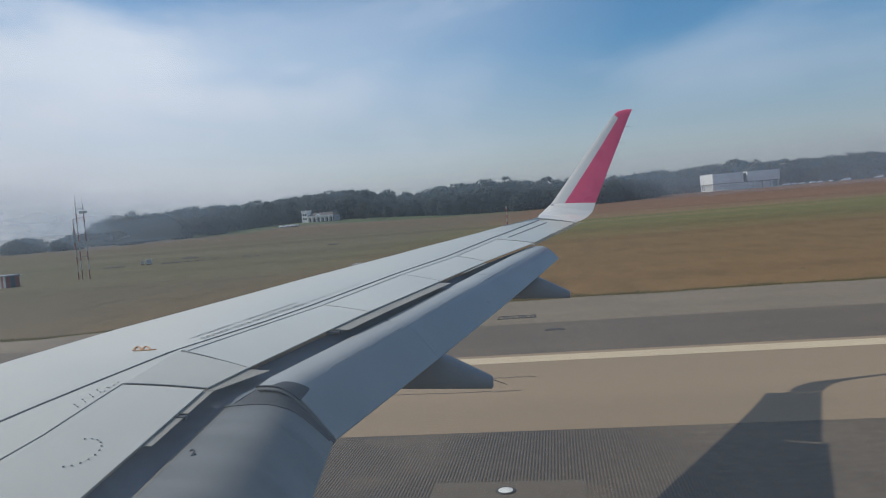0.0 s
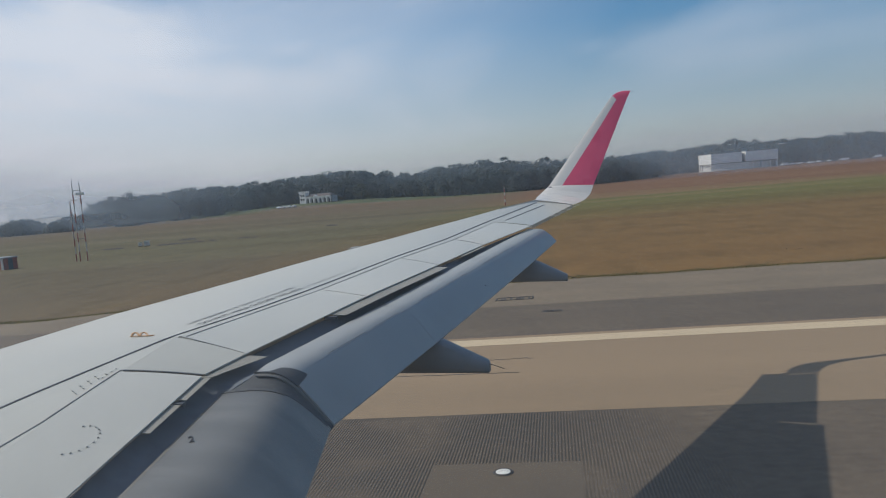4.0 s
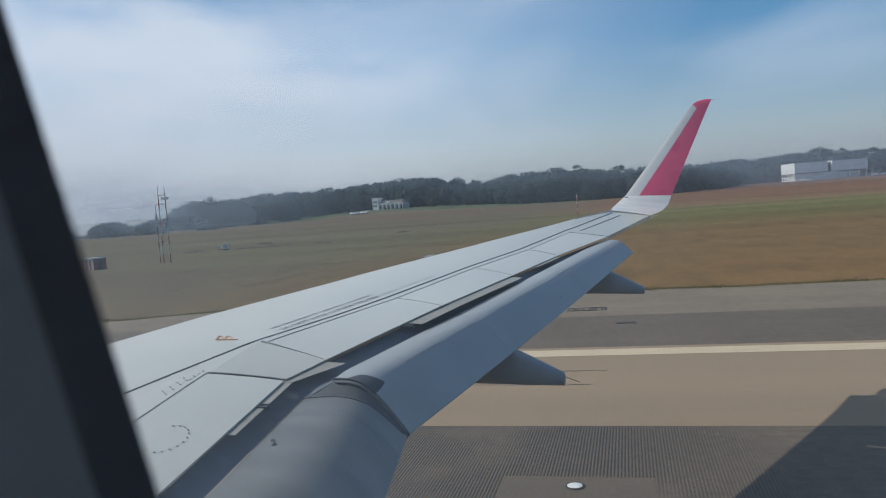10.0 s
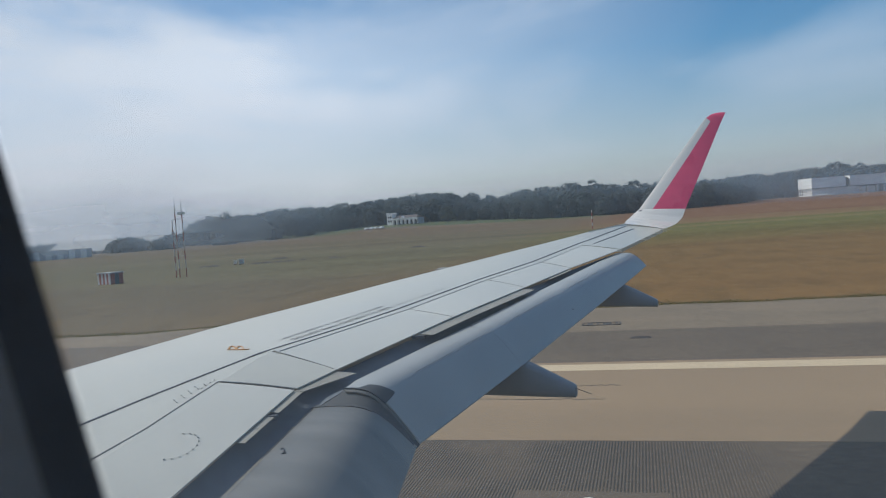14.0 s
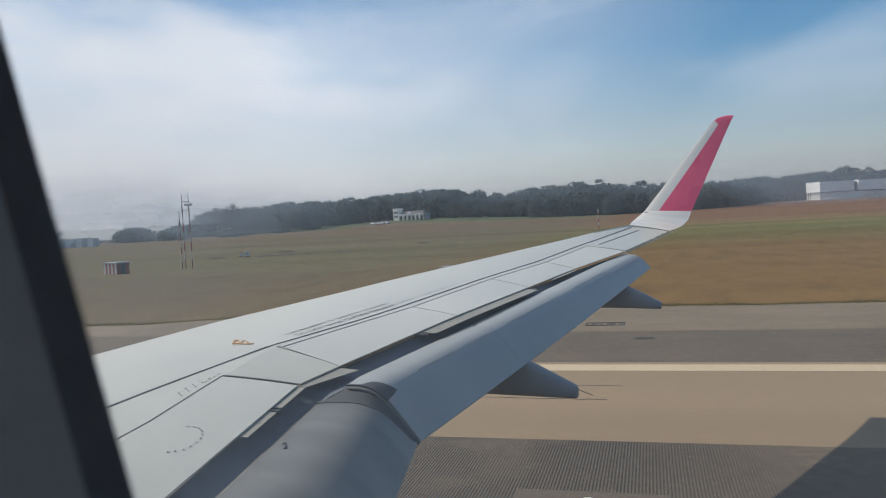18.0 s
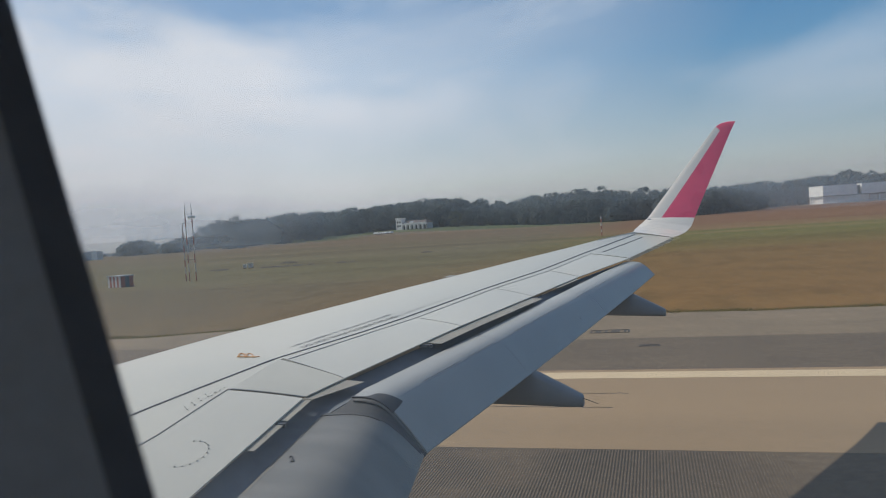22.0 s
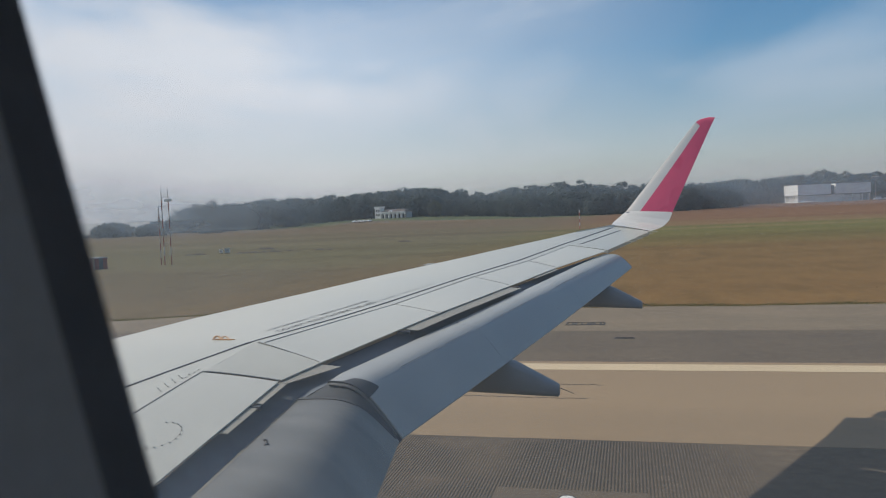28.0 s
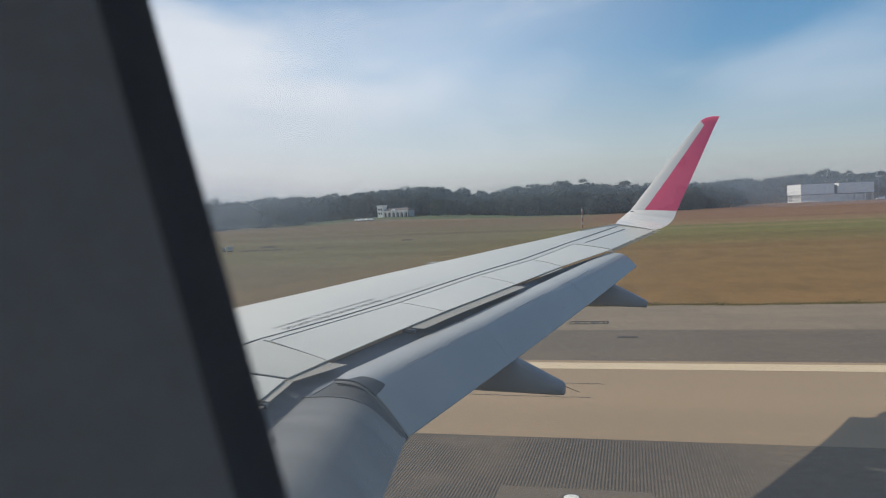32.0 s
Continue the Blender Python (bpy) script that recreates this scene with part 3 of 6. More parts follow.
def wing():
    ys = [-0.4 + 14.7 * i / 84 for i in range(85)]
    rings = []
    for y in ys:
        lx, h = x_le(y), hinge(y)
        lz, c = np.interp(y, Y_LE, Z_LE), h.x - x_le(y)
        d = 0.3 + 0.35 * (14.3 - y) / 14.7
        ring = [(lx + c * u, y, upper(lx + c * u, y)) for u in (1, 0.93, 0.85, 0.75, 0.65, 0.55, 0.45, 0.35, 0.26, 0.18, 0.12, 0.07, 0.03, 0.0)]
        ring += [(lx - 0.014, y, lz - 0.018), (lx - 0.028, y, lz - 0.05), (lx - 0.036, y, lz - 0.1), (lx - 0.04, y, lz - 0.15), (lx - 0.02, y, lz - 0.2)]
        ring += [(lx + c * u, y, lz - 0.2 - d * 0.55 * math.sin(math.pi * min(1, 0.15 + u * 0.7))) for u in (0.08, 0.25, 0.5, 0.8, 1.0)]
        rings.append(ring)
    v, f = lofted(rings)
    mesh_object("wing_box", v, f, WING_GREY, airliner, "pale grey painted wing skin", smooth=True)


def panel(name, mat, f0, f1, t0, t1, label="", gap=0.0004, thick=0.008, n=14, setback=0.0022):
    """A movable panel from the hinge line (f0 to f1 along the span) back to the trailing line (t0 to t1)."""
    rows = []
    for k in range(8):
        u = setback + (1 - setback) * k / 7
        row = []
        for i in range(n + 1):
            s = gap + (1 - 2 * gap) * i / n
            a, b = hinge(f0 + (f1 - f0) * s), trail(t0 + (t1 - t0) * s)
            p = a.lerp(b, u)
            row.append((p.x, p.y, p.z + 0.02 * u * (1 - u)))
        rows.append(row)
    v, f = grid_shell(rows, thick)
    return mesh_object(name, v, f, mat, airliner, label, smooth=True)


wing()
panel("inboard_spoiler", PANEL_GREY, 0.5, 4.33, 0.5, 4.39, "flat pale grey spoiler panel, retracted", gap=0.0012)
panel("kink_panel", WING_GREY, 4.36, 4.97, 4.42, 4.80, gap=0.001)
SPOILERS = (4.80, 6.45, 8.15, 9.75, 11.45)
for a, b in zip(SPOILERS, SPOILERS[1:]):
    panel("spoiler", PANEL_GREY, a + 0.19, b + 0.19, a, b, "flat pale grey spoiler panel, retracted")
panel("aileron", WING_GREY, 11.68, 14.25, 11.52, 14.25, "pale grey aileron", gap=0.004, thick=0.05)


def on_skin(path, width, lift, name, mat, label=""):
    """A narrow strip laid on the upper skin along points (x, y)."""
    fine = []
    for (xa, ya), (xb, yb) in zip(path, path[1:]):
        n = max(2, int(math.hypot(xb - xa, yb - ya) / 0.12))
        fine += [(xa + (xb - xa) * k / n, ya + (yb - ya) * k / n) for k in range(n)]
    fine.append(path[-1])
    rows = [[], []]
    for i, (x, y) in enumerate(fine):
        (xa, ya), (xb, yb) = fine[max(0, i - 1)], fine[min(len(fine) - 1, i + 1)]
        d = math.hypot(xb - xa, yb - ya)
        nx, ny = -(yb - ya) / d * width / 2, (xb - xa) / d * width / 2
        for row, s in zip(rows, (1, -1)):
            row.append((x + s * nx, y + s * ny, upper(x + s * nx, y + s * ny) + lift))
    v, f = grid_shell(rows, lift + 0.002)
    return mesh_object(name, v, f, mat, airliner, label)


on_skin([(-3.25, 3.5), (-3.09, 4.03), (-2.979, 4.343), (-2.70, 5.06), (-2.425, 5.97), (-1.741, 8.775), (-0.98, 11.781), (-0.295, 14.151)], 0.019, 0.004, "spar_line", DARK_LINE, "dark sealant line along the spar")
on_skin([(-2.80, 3.1), (-2.745, 3.6), (-2.742, 4.10), (-2.735, 4.345)], 0.008, 0.004, "panel_joint", JOINT)
on_skin([(-2.735, 4.345), (-2.23, 4.405)], 0.005, 0.004, "panel_joint", JOINT)
on_skin([(-2.62, 4.99), (-2.15, 6.63)], 0.005, 0.004, "panel_joint", JOINT)
on_skin([(-2.15, 6.63), (-1.75, 8.33), (-1.33, 9.94), (-0.92, 11.6)], 0.005, 0.004, "panel_joint", JOINT)
on_skin([(-0.745, 11.887), (-0.163, 13.88)], 0.022, 0.004, "aileron_joint", DARK_LINE)


def stencils():
    # orange hook mark: two small arches on a bar
    bm = bmesh.new()
    m = Matrix.Translation((-3.06, 5.14, upper(-3.06, 5.14) + 0.004)) @ pose(0, 0, 0, 0, 0, -10) @ Matrix.Diagonal((0.82, 0.8, 1, 1)) @ Matrix(((1, -0.83, 0, 0), (0, 1, 0, 0), (0, 0, 1, 0), (0, 0, 0, 1)))

    def bar(a, b, w=0.016):
        mid, d = (Vector(a) + Vector(b)) / 2, Vector(b) - Vector(a)
        bmesh.ops.create_cube(bm, size=1, matrix=m @ Matrix.Translation((mid.x, mid.y, 0)) @ Matrix.Rotation(math.atan2(d.y, d.x), 4, "Z") @ Matrix.Diagonal((d.length + w, w, 0.004, 1)))
    bar((-0.10, -0.07), (0.10, -0.07))
    bar((0.10, -0.07), (0.15, -0.04))
    for c in (-0.05, 0.045):
        pts = [(c + 0.04 * math.cos(a), -0.07 + 0.17 * math.sin(a)) for a in np.linspace(math.pi, 0, 9)]
        for a, b in zip(pts, pts[1:]):
            bar(a, b)
    part("hook_mark", bm, ORANGE, airliner, "orange outline mark of two small arches")
    # warning line beside the spar, and above it a line too blurred to read
    way = math.atan2(6.75 - 5.39, -2.36 + 2.70)
    curve = bpy.data.curves.new("warning", "FONT")
    curve.body, curve.size, curve.extrude = "DO NOT WALK OUTSIDE THIS AREA", 0.084, 0.002
    raw = bpy.data.objects.new("warning", curve)
    scene.collection.objects.link(raw)
    bpy.context.view_layer.update()
    me = bpy.data.meshes.new_from_object(raw.evaluated_get(bpy.context.evaluated_depsgraph_get()))
    bpy.data.objects.remove(raw)
    width = max(v.co.x for v in me.vertices)
    ca, sa = math.cos(way), math.sin(way)

    def laid(x, y, at):
        px, py = at[0] + ca * x - sa * y, at[1] + sa * x + ca * y
        return px, py, upper(px, py) + 0.003
    start = (-2.675, 5.36)
    for v in me.vertices:
        v.co = laid(v.co.x * 1.43 / width, v.co.y, start)
    me.materials.clear()
    me.materials.append(INK)
    ob = new("warning_text", me)
    ob.parent = airliner
    tagged(ob, "small black stencilled walking warning")
    rng = random.Random(3)

    def bars(at, length, height, lean):
        verts, faces, x = [], [], 0.0
        while x < length:
            w = rng.uniform(0.005, 0.011)
            if rng.random() > 0.17:
                p = [laid(x, lean * x, at), laid(x + w, lean * x, at), laid(x + w, lean * x + height * rng.uniform(0.35, 1), at), laid(x, lean * x + height, at)]
                k = len(verts)
                verts += p
                faces.append((k, k + 1, k + 2, k + 3))
            x += w + 0.013
        tagged(mesh_object("stencil_bars", verts, faces, INK, airliner, "row of small black stencil marks"), kind="stuff")
    bars((-2.79, 5.40), 1.45, 0.05, 0.0)
    bars((-2.32, 6.83), 0.98, 0.032, 0.005)
    # rows of fasteners
    bm = bmesh.new()
    spots = [(-2.80 - 0.045 * (k % 2), 3.98 + 0.038 * k) for k in range(9)]
    spots += [(-2.47 + 0.10 * math.cos(a), 3.47 + 0.15 * math.sin(a)) for a in np.linspace(-1.3, 2.0, 11)]
    spots += [(-2.78, 4.22 + 0.05 * k) for k in range(4)]
    for x, y in spots:
        bmesh.ops.create_cone(bm, cap_ends=True, segments=8, radius1=0.005, radius2=0.005, depth=0.006, matrix=Matrix.Translation((x, y, upper(x, y) + 0.003)))
    tagged(part("fasteners", bm, JOINT, airliner, "rows of dark fastener heads"), kind="stuff")


stencils()


# winglet stations: leading and trailing points, root to tip
WINGLET = [((-0.33, 14.28, 4.165), (0.37, 14.28, 4.035)), ((-0.30, 14.55, 4.215), (0.50, 14.55, 4.06)), ((-0.235, 14.72, 4.262), (0.62, 14.77, 4.105)),
           ((-0.145, 14.88, 4.335), (0.735, 14.95, 4.205)), ((-0.059, 15.00, 4.403), (0.806, 15.09, 4.362)), ((0.70, 15.62, 5.345), (1.225, 15.62, 5.21)),
           ((1.341, 16.10, 6.144), (1.631, 16.10, 6.034)), ((1.47, 16.16, 6.215), (1.70, 16.16, 6.16)), ((1.60, 16.20, 6.238), (1.735, 16.20, 6.228))]


def winglet():
    def mid(v, u):
        i = min(len(WINGLET) - 2, int(v))
        w = v - i
        (a, b), (c, d) = WINGLET[i], WINGLET[i + 1]
        return Vector(a).lerp(Vector(c), w).lerp(Vector(b).lerp(Vector(d), w), u)

    def normal(v, u):
        a = mid(min(8, v + 0.1), u) - mid(max(0, v - 0.1), u)
        b = mid(v, min(1, u + 0.05)) - mid(v, max(0, u - 0.05))
        return b.cross(a).normalized()

    def shell(name, v0, v1, u0, u1, mat, label, nv=18, nu=12, parent=None):
        rings = []
        for i in range(nv + 1):
            v = v0 + (v1 - v0) * i / nv
            ua, ub = u0(v), u1(v)
            near, far = [], []
            for j in range(nu + 1):
                u = ua + (ub - ua) * j / nu
                chord = (mid(v, 1) - mid(v, 0)).length
                th = chord * (0.034 * math.sqrt(max(0, u)) * (1 - u) * 1.7 + 0.004)
                p, nn = mid(v, u), normal(v, u)
                near.append(p + nn * th)
                far.append(p - nn * th)
            rings.append([tuple(p) for p in near + far[::-1]])
        vv, ff = lofted(rings)
        return mesh_object(name, vv, ff, mat, parent or airliner, label, smooth=True)

    def edge(v):
        return 0.30 + 0.05 * max(0, v - 4) if v < 6.05 else max(0.0, 0.40 - (v - 6.05) * 8)
    base = shell("winglet", 0, 4, lambda v: 0, lambda v: 1, WHITE, "upturned winglet, white root below a red panel with a white front edge", 24)
    shell("front_edge", 4, 6.1, lambda v: 0, lambda v: max(0.02, edge(v)), WHITE, "white front edge", 14, 6, base)
    shell("red_skin", 4, 6.1, edge, lambda v: 1, RED, "glossy red panel", 14, 8, base)
    shell("red_cap", 6.1, 8, lambda v: 0, lambda v: 1, RED, "glossy red tip", 8, 8, base)
    p = mid(3.7, 0.06)
    bm = bmesh.new()
    bmesh.ops.create_uvsphere(bm, u_segments=10, v_segments=6, radius=0.035, matrix=Matrix.Translation(p) @ Matrix.Diagonal((1.3, 1, 0.7, 1)))
    part("position_light", bm, STEEL, base, "small dark position light")
    for v in (4.9, 5.4, 5.8, 7.8):
        p = mid(v, 0.99)
        part("static_wick", rod(bmesh.new(), p, p + Vector((0.12, 0.01, -0.01)), 0.0035, 0.002, 6), SEAL, base, "thin dark static wick")
    for y in (12.6, 13.0, 13.4, 13.8, 14.15):
        p = trail(y)
        part("static_wick", rod(bmesh.new(), p - Vector((0.03, 0, 0)), p + Vector((0.16, 0.02, 0.0)), 0.008, 0.005, 6), WING_GREY, airliner, "thin static wick")


winglet()
# wing-root slat end strip and leading edge slat joint
rows = [[(x_le(y) - 0.05 + d, y, np.interp(y, Y_LE, Z_LE) - 0.02 + 0.03 * (d > 0)) for y in np.linspace(13.05, 14.35, 8)] for d in (0, 0.07)]
v, f = grid_shell(rows, 0.02)
mesh_object("slat_end", v, f, WHITE, airliner, "thin white slat end", smooth=True)

# joints between the spoilers
for a in SPOILERS[:-1]:
    h0, t0 = hinge(a + 0.19), trail(a)
    on_skin([(h0.x + 0.015, h0.y), (t0.x - 0.01, t0.y)], 0.005, 0.004, "panel_joint", JOINT)
for x, y, wide, deep in ((-2.63, 9.62, 0.10, 0.16),):
    on_skin([(x, y - deep / 2), (x + 0.235 * deep, y + deep / 2)], wide, 0.003, "skin_cap", JOINT)

# wing scaled up about the eye to fit its outline in view and its ground shadow
GROW = Matrix.Translation((0, 0, 4.5)) @ Matrix.Scale(1.2, 4) @ Matrix.Translation((0, 0, -4.5))
for ob in airliner.children_recursive:
    if ob.matrix_basis == Matrix.Identity(4):
        ob.data.transform(GROW)
    else:
        ob.matrix_basis = GROW @ ob.matrix_basis


# ---- flaps, their shroud, seals and track fairings ----
OUT_ROOT = [Vector(p) for p in ((-2.316, 5.45, 3.229), (-2.06, 5.45, 3.235), (-1.739, 5.45, 2.798))]
OUT_TIP = [Vector(p) for p in ((-0.48, 13.75, 3.673), (-0.19, 13.75, 3.675), (0.021, 13.75, 3.424))]


def arc(a, b, c, u):
    """A point on the tightly bent curve from a by b to c; before a it runs on straight."""
    if u < 0:
        return a + (b - a) * 2 * u
    chord = c - a
    k, w = (b - a).dot(chord) / chord.length_squared, 2.4
    along = 2 * u * (1 - u) * k + u * u
    lo, hi = 0.0, 1.0
    for _ in range(22):
        m = (lo + hi) / 2
        q = 2 * w * m * (1 - m)
        if (q * k + m * m) / ((1 - m) ** 2 + q + m * m) < along:
            lo = m
        else:
            hi = m
    q = 2 * w * m * (1 - m)
    return (a * (1 - m) ** 2 + b * q + c * m * m) / ((1 - m) ** 2 + q + m * m)


def outer_top(u, y):
    s = (y - 5.45) / 8.3
    p = arc(*(a.lerp(b, s) for a, b in zip(OUT_ROOT, OUT_TIP)), u)
    sag = 4 * s * (1 - s) if s > 0 else 0
    return p - Vector((0, 0, 0.03 * sag * max(0, u) ** 2))


def inner_top(u, y):
    d = y - 5.24
    rise = Vector((0, d, 0.143 * d))
    back = Vector((-0.113 * d, 0, 0))
    return arc(Vector((-2.49, 5.24, 3.14)), Vector((-2.04, 5.29, 3.165)), Vector((-1.751, 5.40, 2.787)) + back, u) + rise


def rear(y):
    """The trailing line of the spoilers, scaled about the eye like the wing."""
    return GROW @ trail(y / 1.2)


def flap(name, top, y0, y1, front, mat, label, n=36):
    """A lowered flap: curved upper skin, rounded nose tucked below the wing, thin tail."""
    rings = []
    for i in range(n + 1):
        y = y0 + (y1 - y0) * i / n
        f = front(y)
        upper_side = [top(f + (1 - f) * k / 26, y) for k in range(27)]
        nose, tail = upper_side[0], upper_side[-1]
        ring = [nose + Vector((-0.03, 0, -0.075)), nose + Vector((-0.032, 0, -0.04)), nose + Vector((-0.02, 0, -0.012))] + upper_side
        ring.append(tail - Vector((0.002, 0, 0.012)))
        ring += [tail.lerp(nose, k / 8) - Vector((0, 0, 0.012 + 0.10 * math.sin(math.pi * k / 9))) for k in range(1, 8)]
        rings.append([tuple(p) for p in ring])
    v, f = lofted(rings)
    return mesh_object(name, v, f, mat, airliner, label, smooth=True)


def outer_front(y):
    return float(np.interp(y, (5.45, 5.58, 5.62, 8.0, 13.75), (0.0, 0.0, -0.09, -0.03, 0.0)))


def laid_on(top, rows, lift, name, mat, label="", parent=None):
    """A thin sheet on a flap's upper side, through rows of (u, y)."""
    v, f = grid_shell([[tuple(top(u, y) + Vector((0, 0, lift))) for u, y in row] for row in rows], lift + 0.004)
    return mesh_object(name, v, f, mat, parent or airliner, label, smooth=True)


def flap_mark(top, u, y, size, turn):
    cu = bpy.data.curves.new("flap_mark", "FONT")
    cu.body, cu.size, cu.extrude, cu.align_x = "2", size, 0.002, "CENTER"
    raw = bpy.data.objects.new("flap_mark", cu)
    scene.collection.objects.link(raw)
    bpy.context.view_layer.update()
    me = bpy.data.meshes.new_from_object(raw.evaluated_get(bpy.context.evaluated_depsgraph_get()))
    bpy.data.objects.remove(raw)
    me.materials.clear()
    me.materials.append(INK)
    ob = new("flap_mark", me)
    ob.parent = airliner
    tx = (top(u + 0.05, y) - top(u, y)).normalized()
    up = tx.cross(top(u, y + 0.05) - top(u, y)).normalized()
    base = Matrix((tx, up.cross(tx), up)).transposed().to_4x4()
    ob.matrix_basis = Matrix.Translation(top(u, y) + up * 0.004) @ base @ Matrix.Diagonal((1, 2.2, 1, 1)) @ pose(0, 0, 0, 0, 0, turn)
    tagged(ob, "small black figure stencilled on the flap")


def flaps():
    flap("outboard_flap", outer_top, 5.45, 13.75, outer_front, FLAP_GREY, "grey outboard flap lowered behind the wing, streaked with dirt")
    flap("inboard_flap", inner_top, 0.35, 5.24, lambda y: 0.0, FLAP_SHADED, "inboard flap lowered behind the wing, its grey darkened for shade, streaked with dirt")
    # shroud between the spoilers' rear edge and the flaps, coloured dark for the gap's shade
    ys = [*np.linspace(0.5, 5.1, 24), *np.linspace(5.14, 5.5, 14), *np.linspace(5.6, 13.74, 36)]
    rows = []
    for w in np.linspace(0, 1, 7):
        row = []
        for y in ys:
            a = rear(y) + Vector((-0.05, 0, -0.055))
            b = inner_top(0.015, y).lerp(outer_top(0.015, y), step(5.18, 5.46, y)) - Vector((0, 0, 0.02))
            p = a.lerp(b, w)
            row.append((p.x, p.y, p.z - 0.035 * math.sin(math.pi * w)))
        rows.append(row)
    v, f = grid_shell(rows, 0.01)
    mesh_object("flap_shroud", v, f, COVE, airliner, "slate shroud between wing and flaps, darkened for the gap's shade", smooth=True)
    # bare metal lips below the spoilers' rear edge
    for y0, y1, w0, w1 in ((4.39, 4.80, 0.06, 0.062), (4.88, 5.275, 0.062, 0.066), (5.285, 5.76, 0.066, 0.175), (7.05, 9.72, 0.15, 0.15), (10.6, 11.6, 0.05, 0.05)):
        rows = [[], []]
        for s in np.linspace(0, 1, 7):
            y, w = y0 + (y1 - y0) * s, w0 + (w1 - w0) * s
            rows[0].append(tuple(rear(y) + Vector((-0.03, 0, -0.012))))
            rows[1].append(tuple(rear(y) + Vector((w, 0, -0.012 - 0.12 * w))))
        v, f = grid_shell(rows, 0.005)
        mesh_object("lip_strip", v, f, LIP, airliner, "bare metal strip under the spoiler's rear edge")
    # small dark blocks for the notches and the black mark along the lips
    for y, w in ((4.84, 0.07), (6.98, 0.10), (9.78, 0.11), (4.62, 0.04)):
        p = rear(y)
        boxed("hinge_block", DARK_LINE, airliner, (p.x - 0.03, p.x + w, y - 0.022, y + 0.022, p.z - 0.05, p.z - 0.018), "", 0.006)
    # worn seals over the gap between the two flaps
    us = np.linspace(-0.02, 1.0, 28)
    web = [[tuple(inner_top(0.06 + 0.93 * u, 5.236) - Vector((0, 0, 0.004))) for u in us], [tuple(inner_top(0.06 + 0.93 * u, 5.24).lerp(outer_top(u, 5.40), 0.5) - Vector((0, 0, 0.02))) for u in us], [tuple(outer_top(u, 5.445) - Vector((0, 0, 0.012))) for u in us]]
    v, f = grid_shell(web, 0.006)
    mesh_object("gap_seal", v, f, SEAL, airliner, "dark flexible seal closing the gap between the flaps", smooth=True)
    us = np.linspace(-0.01, 0.53, 16)
    laid_on(inner_top, [[(u, 5.205 - 0.03 * max(0, u - 0.2)) for u in us], [(u, 5.238) for u in us]], 0.005, "flap_seal", SEAL, "worn curved rubber seal between the flaps")
    us = np.linspace(0.5, 0.97, 12)
    laid_on(inner_top, [[(u, 5.213) for u in us], [(u, 5.238) for u in us]], 0.004, "flap_seal", SEAL, "worn curved rubber seal between the flaps")
    for dy, dz, r, mat in ((0.0, -0.016, 0.017, SEAL_LIGHT),):
        rings = []
        for u in np.linspace(0.06, 0.95, 22):
            p = outer_top(u, 5.40 + dy + 0.035 * u) + Vector((0, 0, dz))
            k = r * (0.55 + 0.45 * math.sin(math.pi * min(1, 0.15 + u)))
            rings.append([(p.x + 0.4 * k * math.cos(a), p.y + k * math.cos(a), p.z + 0.7 * k * math.sin(a)) for a in np.linspace(0, 2 * math.pi, 11)[:-1]])
        v, f = lofted(rings)
        mesh_object("seal_tube", v, f, mat, airliner, "worn grey rubber tube seal along the flap's end", smooth=True)
    low, high = ((0.0, 5.42), (0.45, 5.42), (0.575, 5.425)), ((0.0, 5.435), (0.2, 5.44), (0.25, 5.545), (0.533, 5.625), (0.575, 5.44))
    us = np.linspace(0.0, 0.575, 24)
    laid_on(outer_top, [[(u, float(np.interp(u, *zip(*edge)))) for u in us] for edge in (low, high)], 0.007, "seal_plate", SEAL, "dark wedge-shaped seal plate")
    # joints, fasteners and figures on the flaps
    for top, u, y0, y1 in ((inner_top, 0.62, 0.5, 5.2), (inner_top, 0.03, 0.5, 5.15), (outer_top, 0.455, 5.66, 13.7)):
        ys = np.linspace(y0, y1, 36)
        laid_on(top, [[(u - 0.0012, y) for y in ys], [(u + 0.0012, y) for y in ys]], 0.001, "flap_joint", FLAP_SEAM)
    for top, y, u0, u1 in ((inner_top, 3.1, 0.03, 0.97), (outer_top, 7.62, 0.0, 0.97), (outer_top, 10.6, 0.0, 0.97)):
        us = np.linspace(u0, u1, 16)
        laid_on(top, [[(u, y - 0.004) for u in us], [(u, y + 0.004) for u in us]], 0.0015, "flap_joint", JOINT)
    rng = random.Random(9)
    bm = bmesh.new()
    for k in range(150):
        y = 6.05 + 0.034 * k + 0.12 * (k // 21)
        if k % 7 not in (0, 4) and 3 > (k // 13) % 4:
            p = outer_top(0.425, y)
            box(bm, p.x - 0.005, p.x + 0.005, y - 0.008, y + 0.008, p.z - 0.004, p.z + 0.002)
    for k in range(14):
        y = 5.7 + 7.8 * rng.random()
        p = outer_top(rng.choice((0.08, 0.3, 0.425, 0.47)), y)
        box(bm, p.x - 0.004, p.x + 0.004, y - 0.006, y + 0.006, p.z - 0.004, p.z + 0.002)
    tagged(part("flap_fasteners", bm, SEAL, airliner, "rows of dark fastener heads"), kind="stuff")
    flap_mark(inner_top, 0.145, 4.43, 0.065, 20)
    flap_mark(outer_top, 0.07, 7.67, 0.05, 38)
    flap_mark(outer_top, 0.82, 9.72, 0.05, 38)


